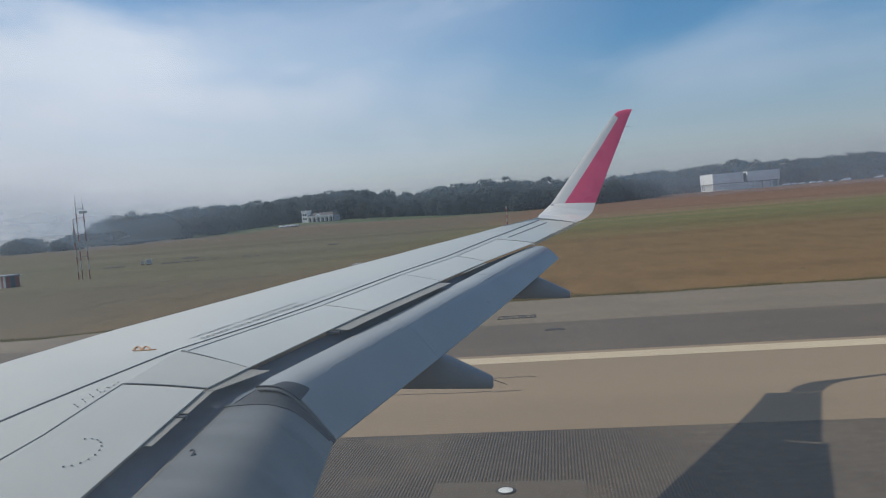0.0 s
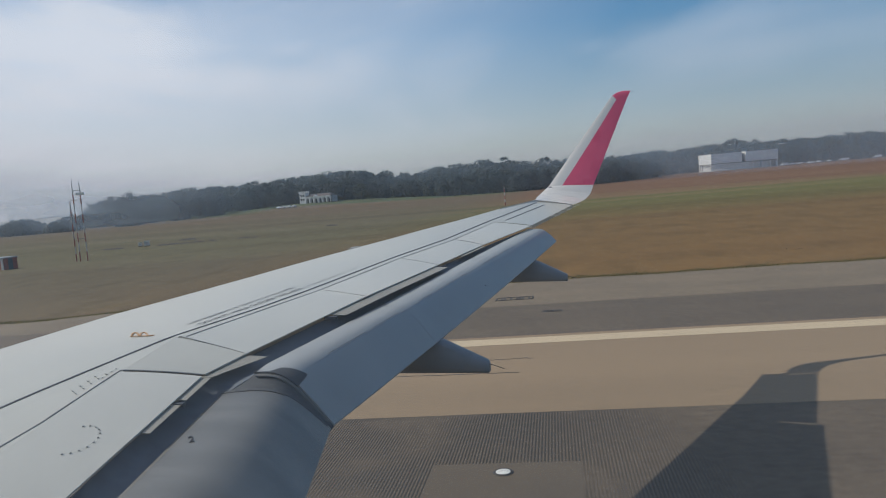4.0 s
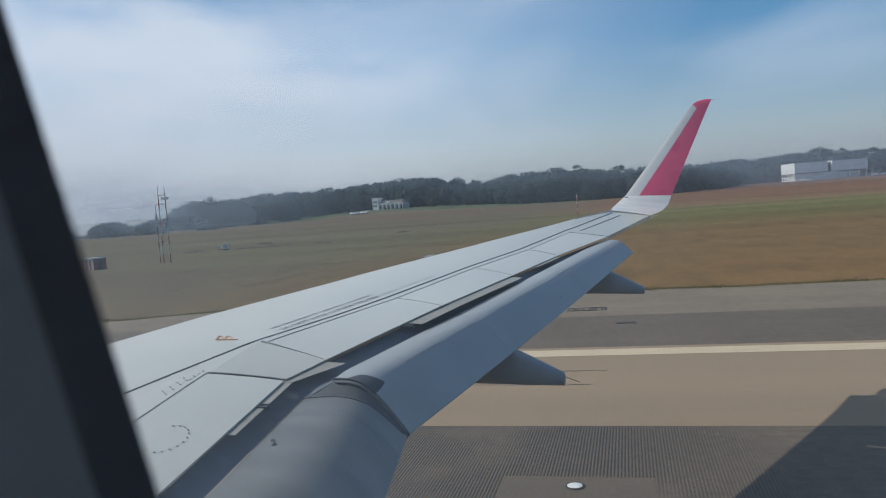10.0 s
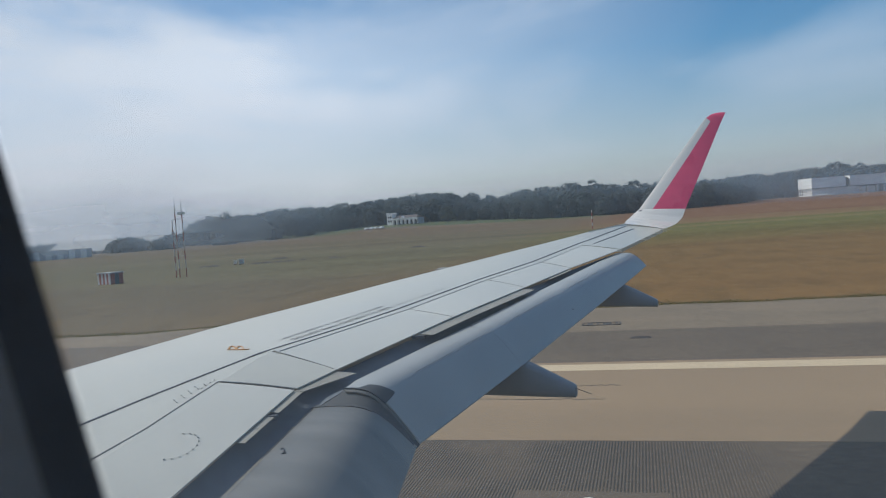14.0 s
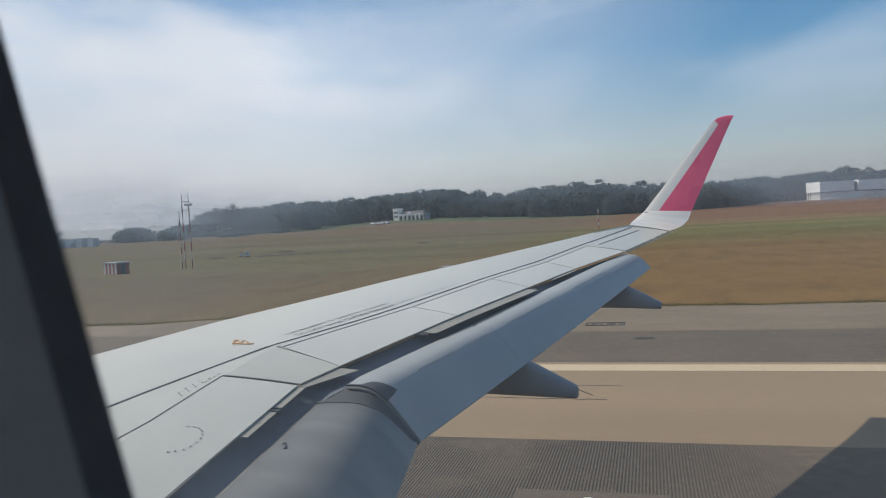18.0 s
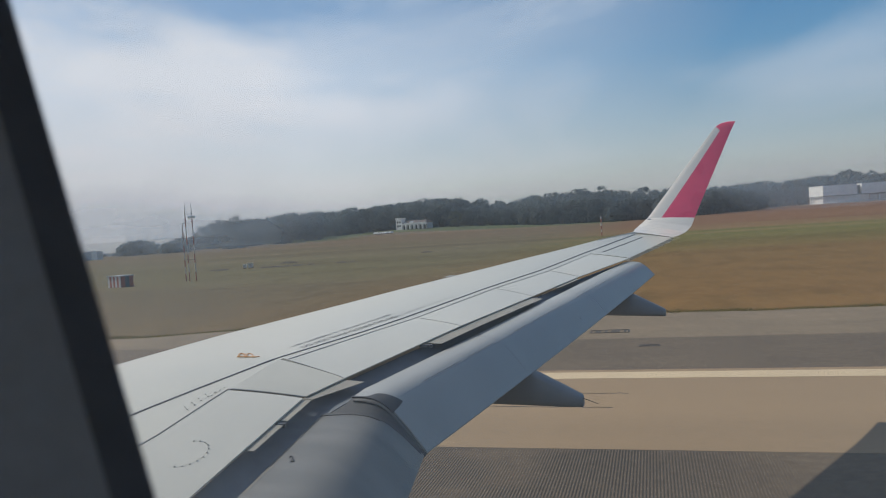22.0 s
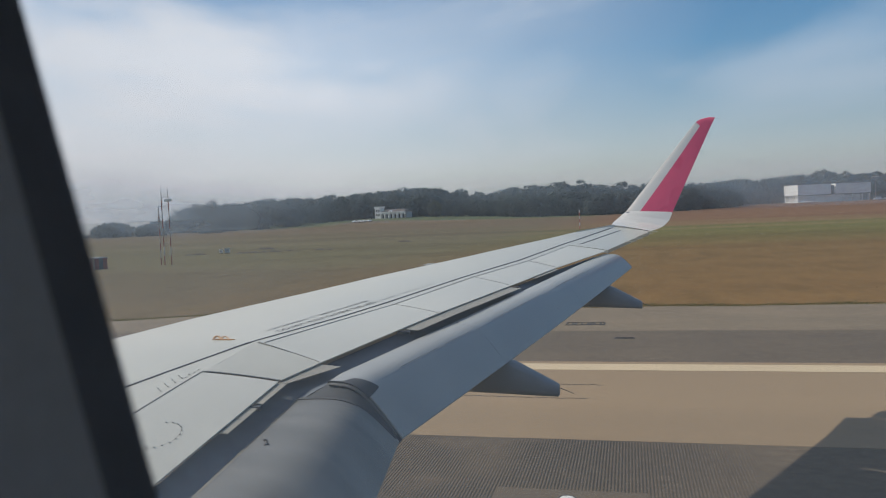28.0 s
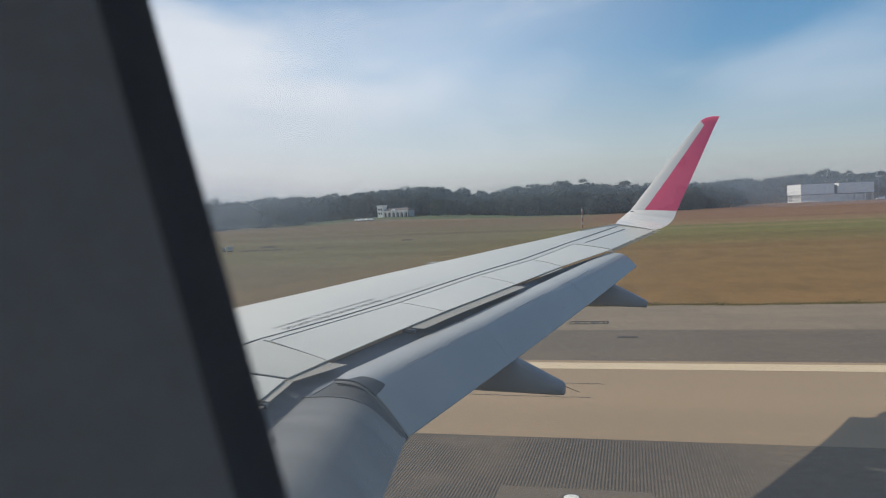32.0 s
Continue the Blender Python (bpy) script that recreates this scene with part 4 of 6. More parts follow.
def fairing(y, x0, crest, tail, low, floor, half):
    """A flap track fairing: slab-sided body with a sloping top and a blunt tail. crest, tail, low: (x, z)."""
    rings = []
    n = 22
    for i in range(n + 1):
        s = i / n
        x = x0 + (tail[0] - x0) * s
        top = min(crest[1] + 0.02, crest[1] + (tail[1] - crest[1]) * (x - crest[0]) / (tail[0] - crest[0]))
        bottom = low[1] + (floor - low[1]) * (x - low[0]) / (tail[0] - low[0]) if x > low[0] else low[1] + 0.16 * (low[0] - x) ** 1.3
        w = half * (0.42 + 0.58 * math.sin(math.pi * min(1, 0.12 + 0.78 * (1 - s) ** 0.7)))
        mid, tall = (top + bottom) / 2, (top - bottom) / 2
        ring = []
        for k in range(20):
            a = 2 * math.pi * k / 20
            ca, sa = math.cos(a), math.sin(a)
            ring.append((x, y + w * (1 - 0.35 * max(0, sa)) * math.copysign(abs(ca) ** 0.5, ca), mid + tall * math.copysign(abs(sa) ** 0.5, sa)))
        rings.append(ring)
    last = rings[-1]
    rings.append([(px + 0.012, y + (py - y) * 0.6, floor + (tail[1] - floor) * 0.5 + (pz - (floor + tail[1]) / 2) * 0.75) for px, py, pz in last])
    v, f = lofted(rings)
    body = mesh_object("track_fairing", v, f, FAIRING, airliner, "grey flap track fairing with a blunt tail", smooth=True)
    pts = []
    for k in range(13):
        s = k / 12
        x = tail[0] - 0.52 + 0.44 * s
        top = crest[1] + (tail[1] - crest[1]) * (x - crest[0]) / (tail[0] - crest[0])
        pts.append((x, y - half * (0.97 - 0.47 * s), min(top, crest[1]) - 0.05 - 0.005 * s))
    v, f = grid_shell([pts, [(px, py - 0.003, pz - 0.007) for px, py, pz in pts]], 0.003)
    mesh_object("tail_joint", v, f, JOINT, body)
    mid = (tail[1] + floor) / 2
    part("static_rod", rod(bmesh.new(), (tail[0] - 0.01, y - 0.02, mid + 0.035), (tail[0] + 0.16, y - 0.03, mid - 0.03), 0.004, 0.003, 6), SEAL, body)
    return body


flaps()
fairing(7.8, -2.7, (-1.245, 2.946), (-0.765, 2.69), (-1.70, 2.60), 2.562, 0.12)
fairing(12.15, -1.5, (-0.318, 3.267), (0.15, 3.012), (-0.739, 2.934), 2.895, 0.10)


def fuselage():
    cy, cz, r = -1.735, 4.15, 1.985
    # unseen window openings, cut larger than real ones to brighten the cabin wall
    light_openings = [0.535 * k for k in range(-20, 25) if k]
    half = 0.15
    xs = sorted([-13.5, -12, -0.35, 0.35, 14, 17, *(p - half for p in light_openings), *(p + half for p in light_openings)])
    angles = [radians(a) for a in (-180, -165, -150, -135, -120, -105, -90, -75, -60, -45, -30, -20, -10, -2.5, 1, 4, 16, 19, 24, 34, 45, 60, 75, 90, 105, 120, 135, 150, 160, 164, 176)]
    k = len(angles)
    verts = [(x, cy + r * math.cos(a), cz + r * math.sin(a)) for x in xs for a in angles]
    faces = []
    for i in range(len(xs) - 1):
        for j in range(k):
            mid_a = angles[j] + (angles[(j + 1) % k] - angles[j]) / 2
            slot = any(abs(xs[i] - p + half) < 1e-6 for p in light_openings)
            if slot and (radians(1) < mid_a < radians(19) or radians(160) < mid_a < radians(176)):
                continue
            if xs[i] == -0.35 and radians(-2) < mid_a < radians(24):
                continue
            a, b = i * k + j, i * k + (j + 1) % k
            faces.append((a, b, b + k, a + k))
    faces += [tuple(range(k)), tuple(range((len(xs) - 1) * k, len(xs) * k))[::-1]]
    mesh_object("fuselage", verts, faces, WHITE, airliner, "white fuselage skin", smooth=True)

    # window: grey bezel, dark gasket, hole with slanting front edge
    def hole(grow, y):
        pts = []
        w, h, rad = 0.13 + grow, 0.17 + grow, 0.05 + grow
        for cx, czz, a0 in ((w - rad, h - rad, 0), (-w + rad, h - rad, 90), (-w + rad, -h + rad, 180), (w - rad, -h + rad, 270)):
            for q in range(9):
                a = radians(a0 + q * 11.25)
                px, pz = cx + rad * math.cos(a), czz + rad * math.sin(a)
                lean = -0.25 * pz - 0.4 * pz * pz if px < 0 else 0.0
                pts.append((px + lean - (0.005 if px < 0 else -0.03), y, 4.4945 + pz))
        return pts
    inner_edge, rim, outer = hole(0, 0.172), hole(0.013, 0.168), hole(0.30, -0.03)
    v, f = lofted([rim, inner_edge, hole(0.035, 0.20), hole(0.09, 0.245)], caps=False)
    frame_ob = mesh_object("window_gasket", v, f, GASKET, airliner, "dark rubber window surround", smooth=True)
    v, f = lofted([rim, hole(0.10, 0.11), hole(0.20, 0.04), outer], caps=False)
    mesh_object("window_bezel", v, f, BEZEL, airliner, "plain grey cabin wall beside the window", smooth=True)

    # acrylic pane, lightly scratched and smeared, with the haze veil added
    ring = hole(0.03, 0.205)
    v, f = lofted([ring, [(x, y + 0.004, z) for x, y, z in ring]])
    pane = mesh_object("window_pane", v, f, ACRYLIC, airliner, "clear acrylic window pane with faint smears and an added haze veil")
    pane.visible_shadow = False


fuselage()
airliner.matrix_world = TILT


# ---- woods, trees ----
def clumps(spots, rng, leaves=8):
    """Verts and faces of loose leaf sprays, a few bent blades each, at rows of x, y, z, radius and the way they face."""
    spots = np.repeat(np.asarray(spots, float), leaves, 0)
    n = len(spots)
    r = spots[:, 3:4]
    mid = spots[:, :3] + rng.normal(0, 0.42, (n, 3)) * r * (1, 1, 0.7)
    face = spots[:, 4:7] * 1.5 + rng.normal(0, 0.6, (n, 3)) + (0, 0, 0.3)
    face /= np.linalg.norm(face, axis=1, keepdims=True)
    side = np.cross(face, rng.normal(0, 1, (n, 3)))
    side /= np.linalg.norm(side, axis=1, keepdims=True)
    ahead = np.cross(face, side)
    w, d = r * rng.uniform(0.25, 0.55, (n, 1)), r * rng.uniform(0.35, 0.75, (n, 1))
    sag = face * r * 0.18
    v = np.stack([mid - side * w - sag, mid - ahead * d, mid + side * w - sag, mid + ahead * d], 1)
    return v.reshape(-1, 3), np.arange(4 * n).reshape(-1, 4)


def crown_spots(x, y, z, tall, wide, rng, count, hollow=0.3, low=0.18, size=0.86):
    """Clump places through a tree's crown, thicker towards its outside."""
    out = []
    for _ in range(count):
        a, u = rng.uniform(0, 2 * math.pi), rng.uniform(low, 1)
        fill = math.sin(math.pi * min(1, 0.12 + 0.86 * (u - low) / (1 - low))) ** 0.6
        r = wide / 2 * fill * math.sqrt(rng.uniform(hollow, 1)) * rng.uniform(0.75, 1.15)
        up = (u - 0.45) * 1.6
        out.append((x + r * math.cos(a), y + r * math.sin(a), z + tall * u * rng.uniform(0.95, 1.02), wide * size * rng.uniform(0.06, 0.125), math.cos(a) * 2 * r / wide, math.sin(a) * 2 * r / wide, up))
    return out


def numpy_mesh(name, v, f, mat):
    me = bpy.data.meshes.new(name)
    me.vertices.add(len(v))
    me.vertices.foreach_set("co", v.astype(np.float32).ravel())
    me.loops.add(f.size)
    me.loops.foreach_set("vertex_index", f.astype(np.int32).ravel())
    me.polygons.add(len(f))
    me.polygons.foreach_set("loop_start", np.arange(0, f.size, f.shape[1], dtype=np.int32))
    me.update(calc_edges=True)
    me.materials.append(mat)
    return me


def edge_y(x):
    """Where the wood begins, as seen across the grass."""
    return float(np.interp(x, (-700, -330, -240, -218, -200, -100, -62, 0, 60, 110, 180, 400, 900), (385, 395, 402, 440, 512, 526, 494, 492, 545, 622, 640, 640, 600)))


def roof_height(x):
    """Height of the wood's canopy along its edge."""
    return float(np.interp(x, (-700, -353, -310, -281, -250, -238, -228, -204, -145, -127, -116, -83, -42, -21, 37, 60, 70, 80), (10, 10, 10.5, 12.5, 13, 14, 18, 20, 16.5, 16.5, 13, 19, 21.5, 19.5, 20, 20.5, 17.5, 15)))


def woods():
    rng = np.random.default_rng(11)
    spots = []
    for row in range(9):
        x = -620.0
        while x < 68:
            x += rng.uniform(6.5, 11.0) * (1 + 0.12 * row)
            y = edge_y(x) + row * 12 + rng.uniform(-8, 8)
            tall = 0.97 * roof_height(x) * (rng.uniform(0.82, 0.98) if rng.uniform() > 0.06 else rng.uniform(0.94, 1.0)) * (0.82 + 0.025 * row)
            wide = tall * rng.uniform(0.75, 1.2)
            n = (330, 310, 240, 200, 170, 130, 110, 100, 90)[row] if x > -360 else 90
            spots += crown_spots(x, y, ground_z(x, y) - 1.0, tall, wide, rng, n, hollow=0.7, low=0.0 if row < 2 else 0.2, size=0.95)
    for row in range(5):
        x = -350.0
        while x < -150:
            x += rng.uniform(5, 8.5)
            y = 528 + row * 14 + rng.uniform(-8, 8)
            tall = rng.uniform(15, 19)
            spots += crown_spots(x, y, ground_z(x, y) - 1.0, tall, tall * rng.uniform(0.7, 1.0), rng, 110, hollow=0.6, low=0.05, size=1.1)
    # the wood goes on further back, on both sides of the hangar
    for row in range(6):
        x = 54.0
        while x < 360:
            x += rng.uniform(6.5, 10.0)
            y = 640 + row * 13 + rng.uniform(-6, 6)
            tall = rng.uniform(16, 20.5) * (0.9 + 0.02 * row)
            if x < 135 or x > 160:
                spots += crown_spots(x, y, ground_z(x, y) - 1.0, tall, tall * rng.uniform(0.75, 1.1), rng, 260 if row < 2 and x < 230 else 120, hollow=0.7, low=0.0, size=0.95)
    v, f = clumps(spots, rng)
    ob = new("woods", numpy_mesh("woods", v, f, LEAF_HAZED))
    tagged(ob, "dense wood along the airfield's edge, its green blued for haze", "woods", kind="stuff")
    # the wooded ridge further back
    spots = []
    for row in range(6):
        x = -260.0
        while x < 760:
            x += rng.uniform(10, 18)
            y = 800 + row * 22 + rng.uniform(-9, 9)
            tall = rng.uniform(11, 17) * (0.5 + 0.5 * step(-250, 150, x)) + 4 * math.exp(-((x - 188) / 22) ** 2)
            spots += crown_spots(x, y, ground_z(x, y) - 1.5, tall, tall * rng.uniform(0.8, 1.2), rng, 60, low=0.2, size=1.0)
    v, f = clumps(spots, rng)
    ob = new("ridge_woods", numpy_mesh("ridge_woods", v, f, LEAF_HAZED))
    tagged(ob, "wooded ridge behind the hangar, its leaves blued for haze", "woods", kind="stuff")


def tree(x, y, tall, wide, bare, seed, label):
    """A single tree with a forked trunk, limbs and an open crown."""
    rng = np.random.default_rng(seed)
    z = ground_z(x, y)
    root = thing("tree", (x, y, z), label, "tree", "trees at the wood's edge")
    bm = bmesh.new()
    lean = Vector((rng.uniform(-0.5, 0.5), rng.uniform(-0.5, 0.5), 0))
    top = Vector((lean.x, lean.y, tall * 0.82))
    rod(bm, (0, 0, -0.3), lean * 0.5 + Vector((0, 0, tall * 0.45)), tall * 0.026, tall * 0.019, 9)
    rod(bm, lean * 0.5 + Vector((0, 0, tall * 0.44)), top, tall * 0.019, tall * 0.007, 8)
    part("trunk", bm, BARK, root)
    spots = []
    for k in range(7):
        a, u = k * 2.4 + rng.uniform(-0.4, 0.4), bare + (0.95 - bare) * (k + 0.6) / 7
        tip = Vector((math.cos(a), math.sin(a), 0)) * wide * 0.42 * math.sin(math.pi * min(0.9, 0.3 + 0.6 * (u - bare) / (1 - bare)))
        start = lean * u + Vector((0, 0, tall * (u - 0.10)))
        end = tip + Vector((0, 0, tall * u))
        part("limb", rod(bmesh.new(), start, end, tall * 0.009, tall * 0.003, 6), BARK, root)
        for _ in range(26):
            spots.append((end.x + rng.normal(0, wide * 0.10), end.y + rng.normal(0, wide * 0.10), end.z + rng.normal(0, tall * 0.035), rng.uniform(0.035, 0.075) * wide, 0, 0, 0.6))
    for _ in range(34):
        spots.append((top.x + rng.normal(0, wide * 0.12), top.y + rng.normal(0, wide * 0.12), tall * rng.uniform(0.84, 0.99), rng.uniform(0.04, 0.075) * wide, 0, 0, 0.8))
    v, f = clumps(spots, rng)
    ob = new("crown", numpy_mesh("crown", v, f, LEAF_WARM if seed % 2 else LEAF_HAZED))
    ob.parent = root


woods()
TREES = ((-249, 397, 17.2, 9, 0.62), (-245, 399, 16.4, 8, 0.6), (-237.5, 397, 19, 8, 0.66), (-126, 490, 11, 10, 0.2), (-190, 480, 11, 8, 0.3), (215, 628, 17, 11, 0.45), (236, 632, 21, 9, 0.6), (262, 626, 18, 12, 0.4), (296, 630, 20, 11, 0.5))
for n, (x, y, tall, wide, bare) in enumerate(TREES):
    tree(x, y, tall, wide, bare, 40 + n, "tall thin-trunked tree with an open umbrella crown" if bare > 0.44 else "rounded dark green tree beside the wood")


def turf():
    """Upright blades and tufts in the grass nearest to the paving."""
    rng = np.random.default_rng(4)
    n = 46000
    x = rng.uniform(-52, 34, n)
    y = 35.0 + np.array([grass_edge(px) for px in x]) + 0.12 * rng.normal(0, 1, n) + 0.9 * rng.uniform(0, 1, n) ** 2.4 + 0.15 * np.sin(x * 0.9) + 0.1 * np.sin(x * 2.3)
    h = rng.uniform(0.0, 0.04, n) * (1 + 0.9 * (rng.uniform(0, 1, n) > 0.93))
    a = rng.uniform(0, math.pi, n)
    w = rng.uniform(0.03, 0.07, n)
    lean = rng.normal(0, 0.11, (n, 2))
    z = np.full(n, -0.06)
    p0 = np.stack([x - w * np.cos(a), y - w * np.sin(a), z], 1)
    p1 = np.stack([x + w * np.cos(a), y + w * np.sin(a), z], 1)
    p2 = np.stack([x + lean[:, 0], y + lean[:, 1], z + h + 0.03], 1)
    v = np.stack([p0, p1, p2], 1).reshape(-1, 3)
    # sparse taller tufts further out, in drifts
    m = 60000
    y = 35.6 + 46 * rng.uniform(0, 1, m) ** 1.7
    x = rng.uniform(-0.95, 0.75, m) * y
    drift = np.sin(x * 0.31 + 2 * np.sin(y * 0.23)) + np.sin(y * 1.1 + 1.7 * np.sin(x * 0.13)) + 0.8 * np.sin(x * 1.3 + y * 0.7)
    keep = drift + rng.normal(0, 0.5, m) > 1.5
    x, y = x[keep], y[keep]
    n = len(x)
    a, w, h = rng.uniform(0, math.pi, n), rng.uniform(0.015, 0.04, n), rng.uniform(0.01, 0.04, n)
    low = np.array([ground_z(px, py) for px, py in zip(x, y)]) - 0.01
    lean = rng.normal(0, 0.1, (n, 2))
    tuft = np.stack([np.stack([x - w * np.cos(a), y - w * np.sin(a), low], 1), np.stack([x + w * np.cos(a), y + w * np.sin(a), low], 1), np.stack([x + lean[:, 0], y + lean[:, 1], low + h], 1)], 1)
    v = np.concatenate([v, tuft.reshape(-1, 3)])
    n = len(v) // 3
    ob = new("grass_tufts", numpy_mesh("grass_tufts", v, np.arange(3 * n).reshape(-1, 3), BLADE))
    tagged(ob, "short dry grass tufts along the paving", "grass", kind="stuff")


turf()


def weeds():
    """Scattered low weeds and bare clods in the mown grass."""
    rng = np.random.default_rng(17)
    spots = []
    for _ in range(34):
        y = 40 + 170 * rng.uniform(0, 1) ** 1.6
        x = rng.uniform(-0.95, 0.42) * y
        wide = rng.uniform(0.1, 0.4) * (0.5 + y / 110)
        for _ in range(8):
            spots.append((x + rng.normal(0, wide), y + rng.normal(0, wide * 0.5), ground_z(x, y) + rng.uniform(0.0, 0.05), rng.uniform(0.04, 0.08) * (0.6 + y / 150), 0, 0, 0.5))
    v, f = clumps(spots, rng, 4)
    ob = new("weeds", numpy_mesh("weeds", v, f, WEED))
    tagged(ob, "scattered dark weeds and clods in the mown grass", "weeds", kind="stuff")


weeds()


def haze_sheet_material(x0, x1, thick, thin):
    """Veil for sheets that stand in for haze; passes most light, thicker towards x0."""
    m = bpy.data.materials.new("haze_sheet")
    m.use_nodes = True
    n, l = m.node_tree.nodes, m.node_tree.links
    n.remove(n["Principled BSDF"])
    clear, veil_bsdf, both = n.new("ShaderNodeBsdfTransparent"), n.new("ShaderNodeBsdfTranslucent"), n.new("ShaderNodeMixShader")
    veil_bsdf.inputs["Color"].default_value = (0.88, 0.95, 0.99, 1)
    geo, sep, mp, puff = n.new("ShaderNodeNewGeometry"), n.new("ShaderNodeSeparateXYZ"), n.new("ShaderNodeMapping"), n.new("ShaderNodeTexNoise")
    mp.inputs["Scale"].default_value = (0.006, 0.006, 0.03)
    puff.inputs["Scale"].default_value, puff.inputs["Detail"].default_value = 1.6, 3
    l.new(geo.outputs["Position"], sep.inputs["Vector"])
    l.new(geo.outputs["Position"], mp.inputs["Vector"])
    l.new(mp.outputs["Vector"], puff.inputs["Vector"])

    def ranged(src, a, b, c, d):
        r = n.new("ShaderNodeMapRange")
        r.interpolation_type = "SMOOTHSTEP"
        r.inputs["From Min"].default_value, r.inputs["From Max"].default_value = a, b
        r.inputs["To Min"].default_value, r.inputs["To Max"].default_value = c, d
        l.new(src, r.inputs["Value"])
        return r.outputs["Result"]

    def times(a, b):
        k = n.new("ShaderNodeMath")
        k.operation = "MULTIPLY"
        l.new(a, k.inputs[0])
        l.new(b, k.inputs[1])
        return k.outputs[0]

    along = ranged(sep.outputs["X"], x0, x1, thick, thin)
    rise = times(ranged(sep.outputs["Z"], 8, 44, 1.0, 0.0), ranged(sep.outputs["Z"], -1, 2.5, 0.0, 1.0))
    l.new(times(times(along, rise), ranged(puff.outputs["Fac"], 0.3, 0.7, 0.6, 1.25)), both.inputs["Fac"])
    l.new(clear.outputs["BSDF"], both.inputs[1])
    l.new(veil_bsdf.outputs["BSDF"], both.inputs[2])
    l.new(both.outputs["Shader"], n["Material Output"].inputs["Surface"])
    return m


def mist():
    """Upright sheets added as distance haze over the far grass, before the sheds and along the wood's edge."""
    for name, layers, mat in (("mist", (244, 322), haze_sheet_material(-190, -122, 0.3, 0.0)), ("mist_far", (446, 530, 578, 632), haze_sheet_material(-230, 20, 0.16, 0.15))):
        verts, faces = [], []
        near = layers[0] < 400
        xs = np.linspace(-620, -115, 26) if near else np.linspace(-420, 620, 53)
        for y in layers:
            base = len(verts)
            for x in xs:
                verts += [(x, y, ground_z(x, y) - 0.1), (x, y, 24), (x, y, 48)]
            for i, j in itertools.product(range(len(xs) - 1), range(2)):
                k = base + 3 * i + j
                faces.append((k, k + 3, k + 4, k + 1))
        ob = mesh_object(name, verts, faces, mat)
        tagged(ob, "thin pale sheets added before the sheds to stand in for haze" if near else "thin pale sheets added along the wood to stand in for haze", "mist", kind="stuff")


mist()


# ---- airfield things ----
def antenna_mast():
    x, y = -54.1, 79.2
    mast = thing("antenna_mast", (x, y, ground_z(x, y)), "three slim red and white banded poles joined near the top", "antenna mast")
    for dx, dy, top in ((-0.55, 0.1, 6.9), (0.0, 0.0, 8.75), (0.75, 0.25, 8.65)):
        pole = part("pole", rod(bmesh.new(), (dx, dy, -0.2), (dx, dy, top), 0.06, 0.05, 10), MAST_WHITE, mast, "white pole with red bands")
        n = 8
        for k in range(0, n, 2):
            part("band", rod(bmesh.new(), (dx, dy, top * k / n), (dx, dy, top * (k + 1) / n), 0.067, 0.064, 10), MAST_RED, pole, "red painted band")
    for z in (2.6, 5.0, 7.0, 8.1):
        part("cross_arm", rod(bmesh.new(), (-0.6 if z < 7.1 else -0.1, 0.05, z), (0.9, 0.25, z), 0.035, None, 6), STEEL, mast)
    boxed("equipment_box", BOX_PAINT, mast, (0.35, 1.15, 0.0, 0.4, 7.55, 7.85), "pale equipment box", 0.03)
    boxed("clamp", STEEL, mast, (-0.7, -0.4, 0.0, 0.2, 5.3, 5.55))
    for dx, z0, z1 in ((0.0, 8.75, 9.7), (0.72, 8.65, 9.4)):
        part("whip_aerial", rod(bmesh.new(), (dx, 0.05 + 0.2 * (dx > 0), z0), (dx, 0.05 + 0.2 * (dx > 0), z1), 0.025, 0.01, 6), STEEL, mast)
    bm = bmesh.new()
    bmesh.ops.create_uvsphere(bm, u_segments=10, v_segments=6, radius=0.12, matrix=pose(-0.55, 0.1, 5.9))
    part("lamp", bm, MAST_WHITE, mast)


def banded_post():
    x, y = -11.2, 176.4
    post = thing("marker_post", (x, y, ground_z(x, y)), "slim red and white banded marker post in the grass", "marker post")
    pole = part("pole", rod(bmesh.new(), (0, 0, -0.2), (0, 0, 4.4), 0.13, 0.11, 10), MAST_WHITE, post)
    for k in (0, 2, 4):
        part("band", rod(bmesh.new(), (0, 0, 0.75 * k), (0, 0, 0.75 * (k + 1)), 0.145, 0.14, 10), MAST_RED, pole)
    part("tip", rod(bmesh.new(), (0, 0, 4.4), (0, 0, 5.2), 0.03, 0.015, 6), STEEL, post)


def striped_shelter(x, y, w, d, h, rz, count, pair, dark, label):
    """A low equipment hut clad in upright coloured boards."""
    hut = thing("equipment_hut", (x, y, ground_z(x, y)), label, "equipment hut", rz=rz)
    for k in range(count):
        x0 = -w / 2 + w * k / count
        boxed("board", pair[k % 2], hut, (x0, x0 + w / count, -d / 2, -d / 2 + 0.08, 0, h))
    n2 = max(2, count // 2)
    for k in range(n2):
        y0 = -d / 2 + 0.08 + (d - 0.08) * k / n2
        boxed("board", dark if k % 2 else pair[1], hut, (w / 2 - 0.08, w / 2, y0, y0 + (d - 0.08) / n2, 0, h))
    boxed("rear_wall", MAST_WHITE, hut, (-w / 2, w / 2 - 0.08, d / 2 - 0.08, d / 2, 0, h))
    boxed("end_wall", MAST_WHITE, hut, (-w / 2, -w / 2 + 0.08, -d / 2 + 0.08, d / 2 - 0.08, 0, h))
    boxed("roof", ROOF_GREY, hut, (-w / 2 - 0.1, w / 2 + 0.1, -d / 2 - 0.1, d / 2 + 0.1, h, h + 0.12))


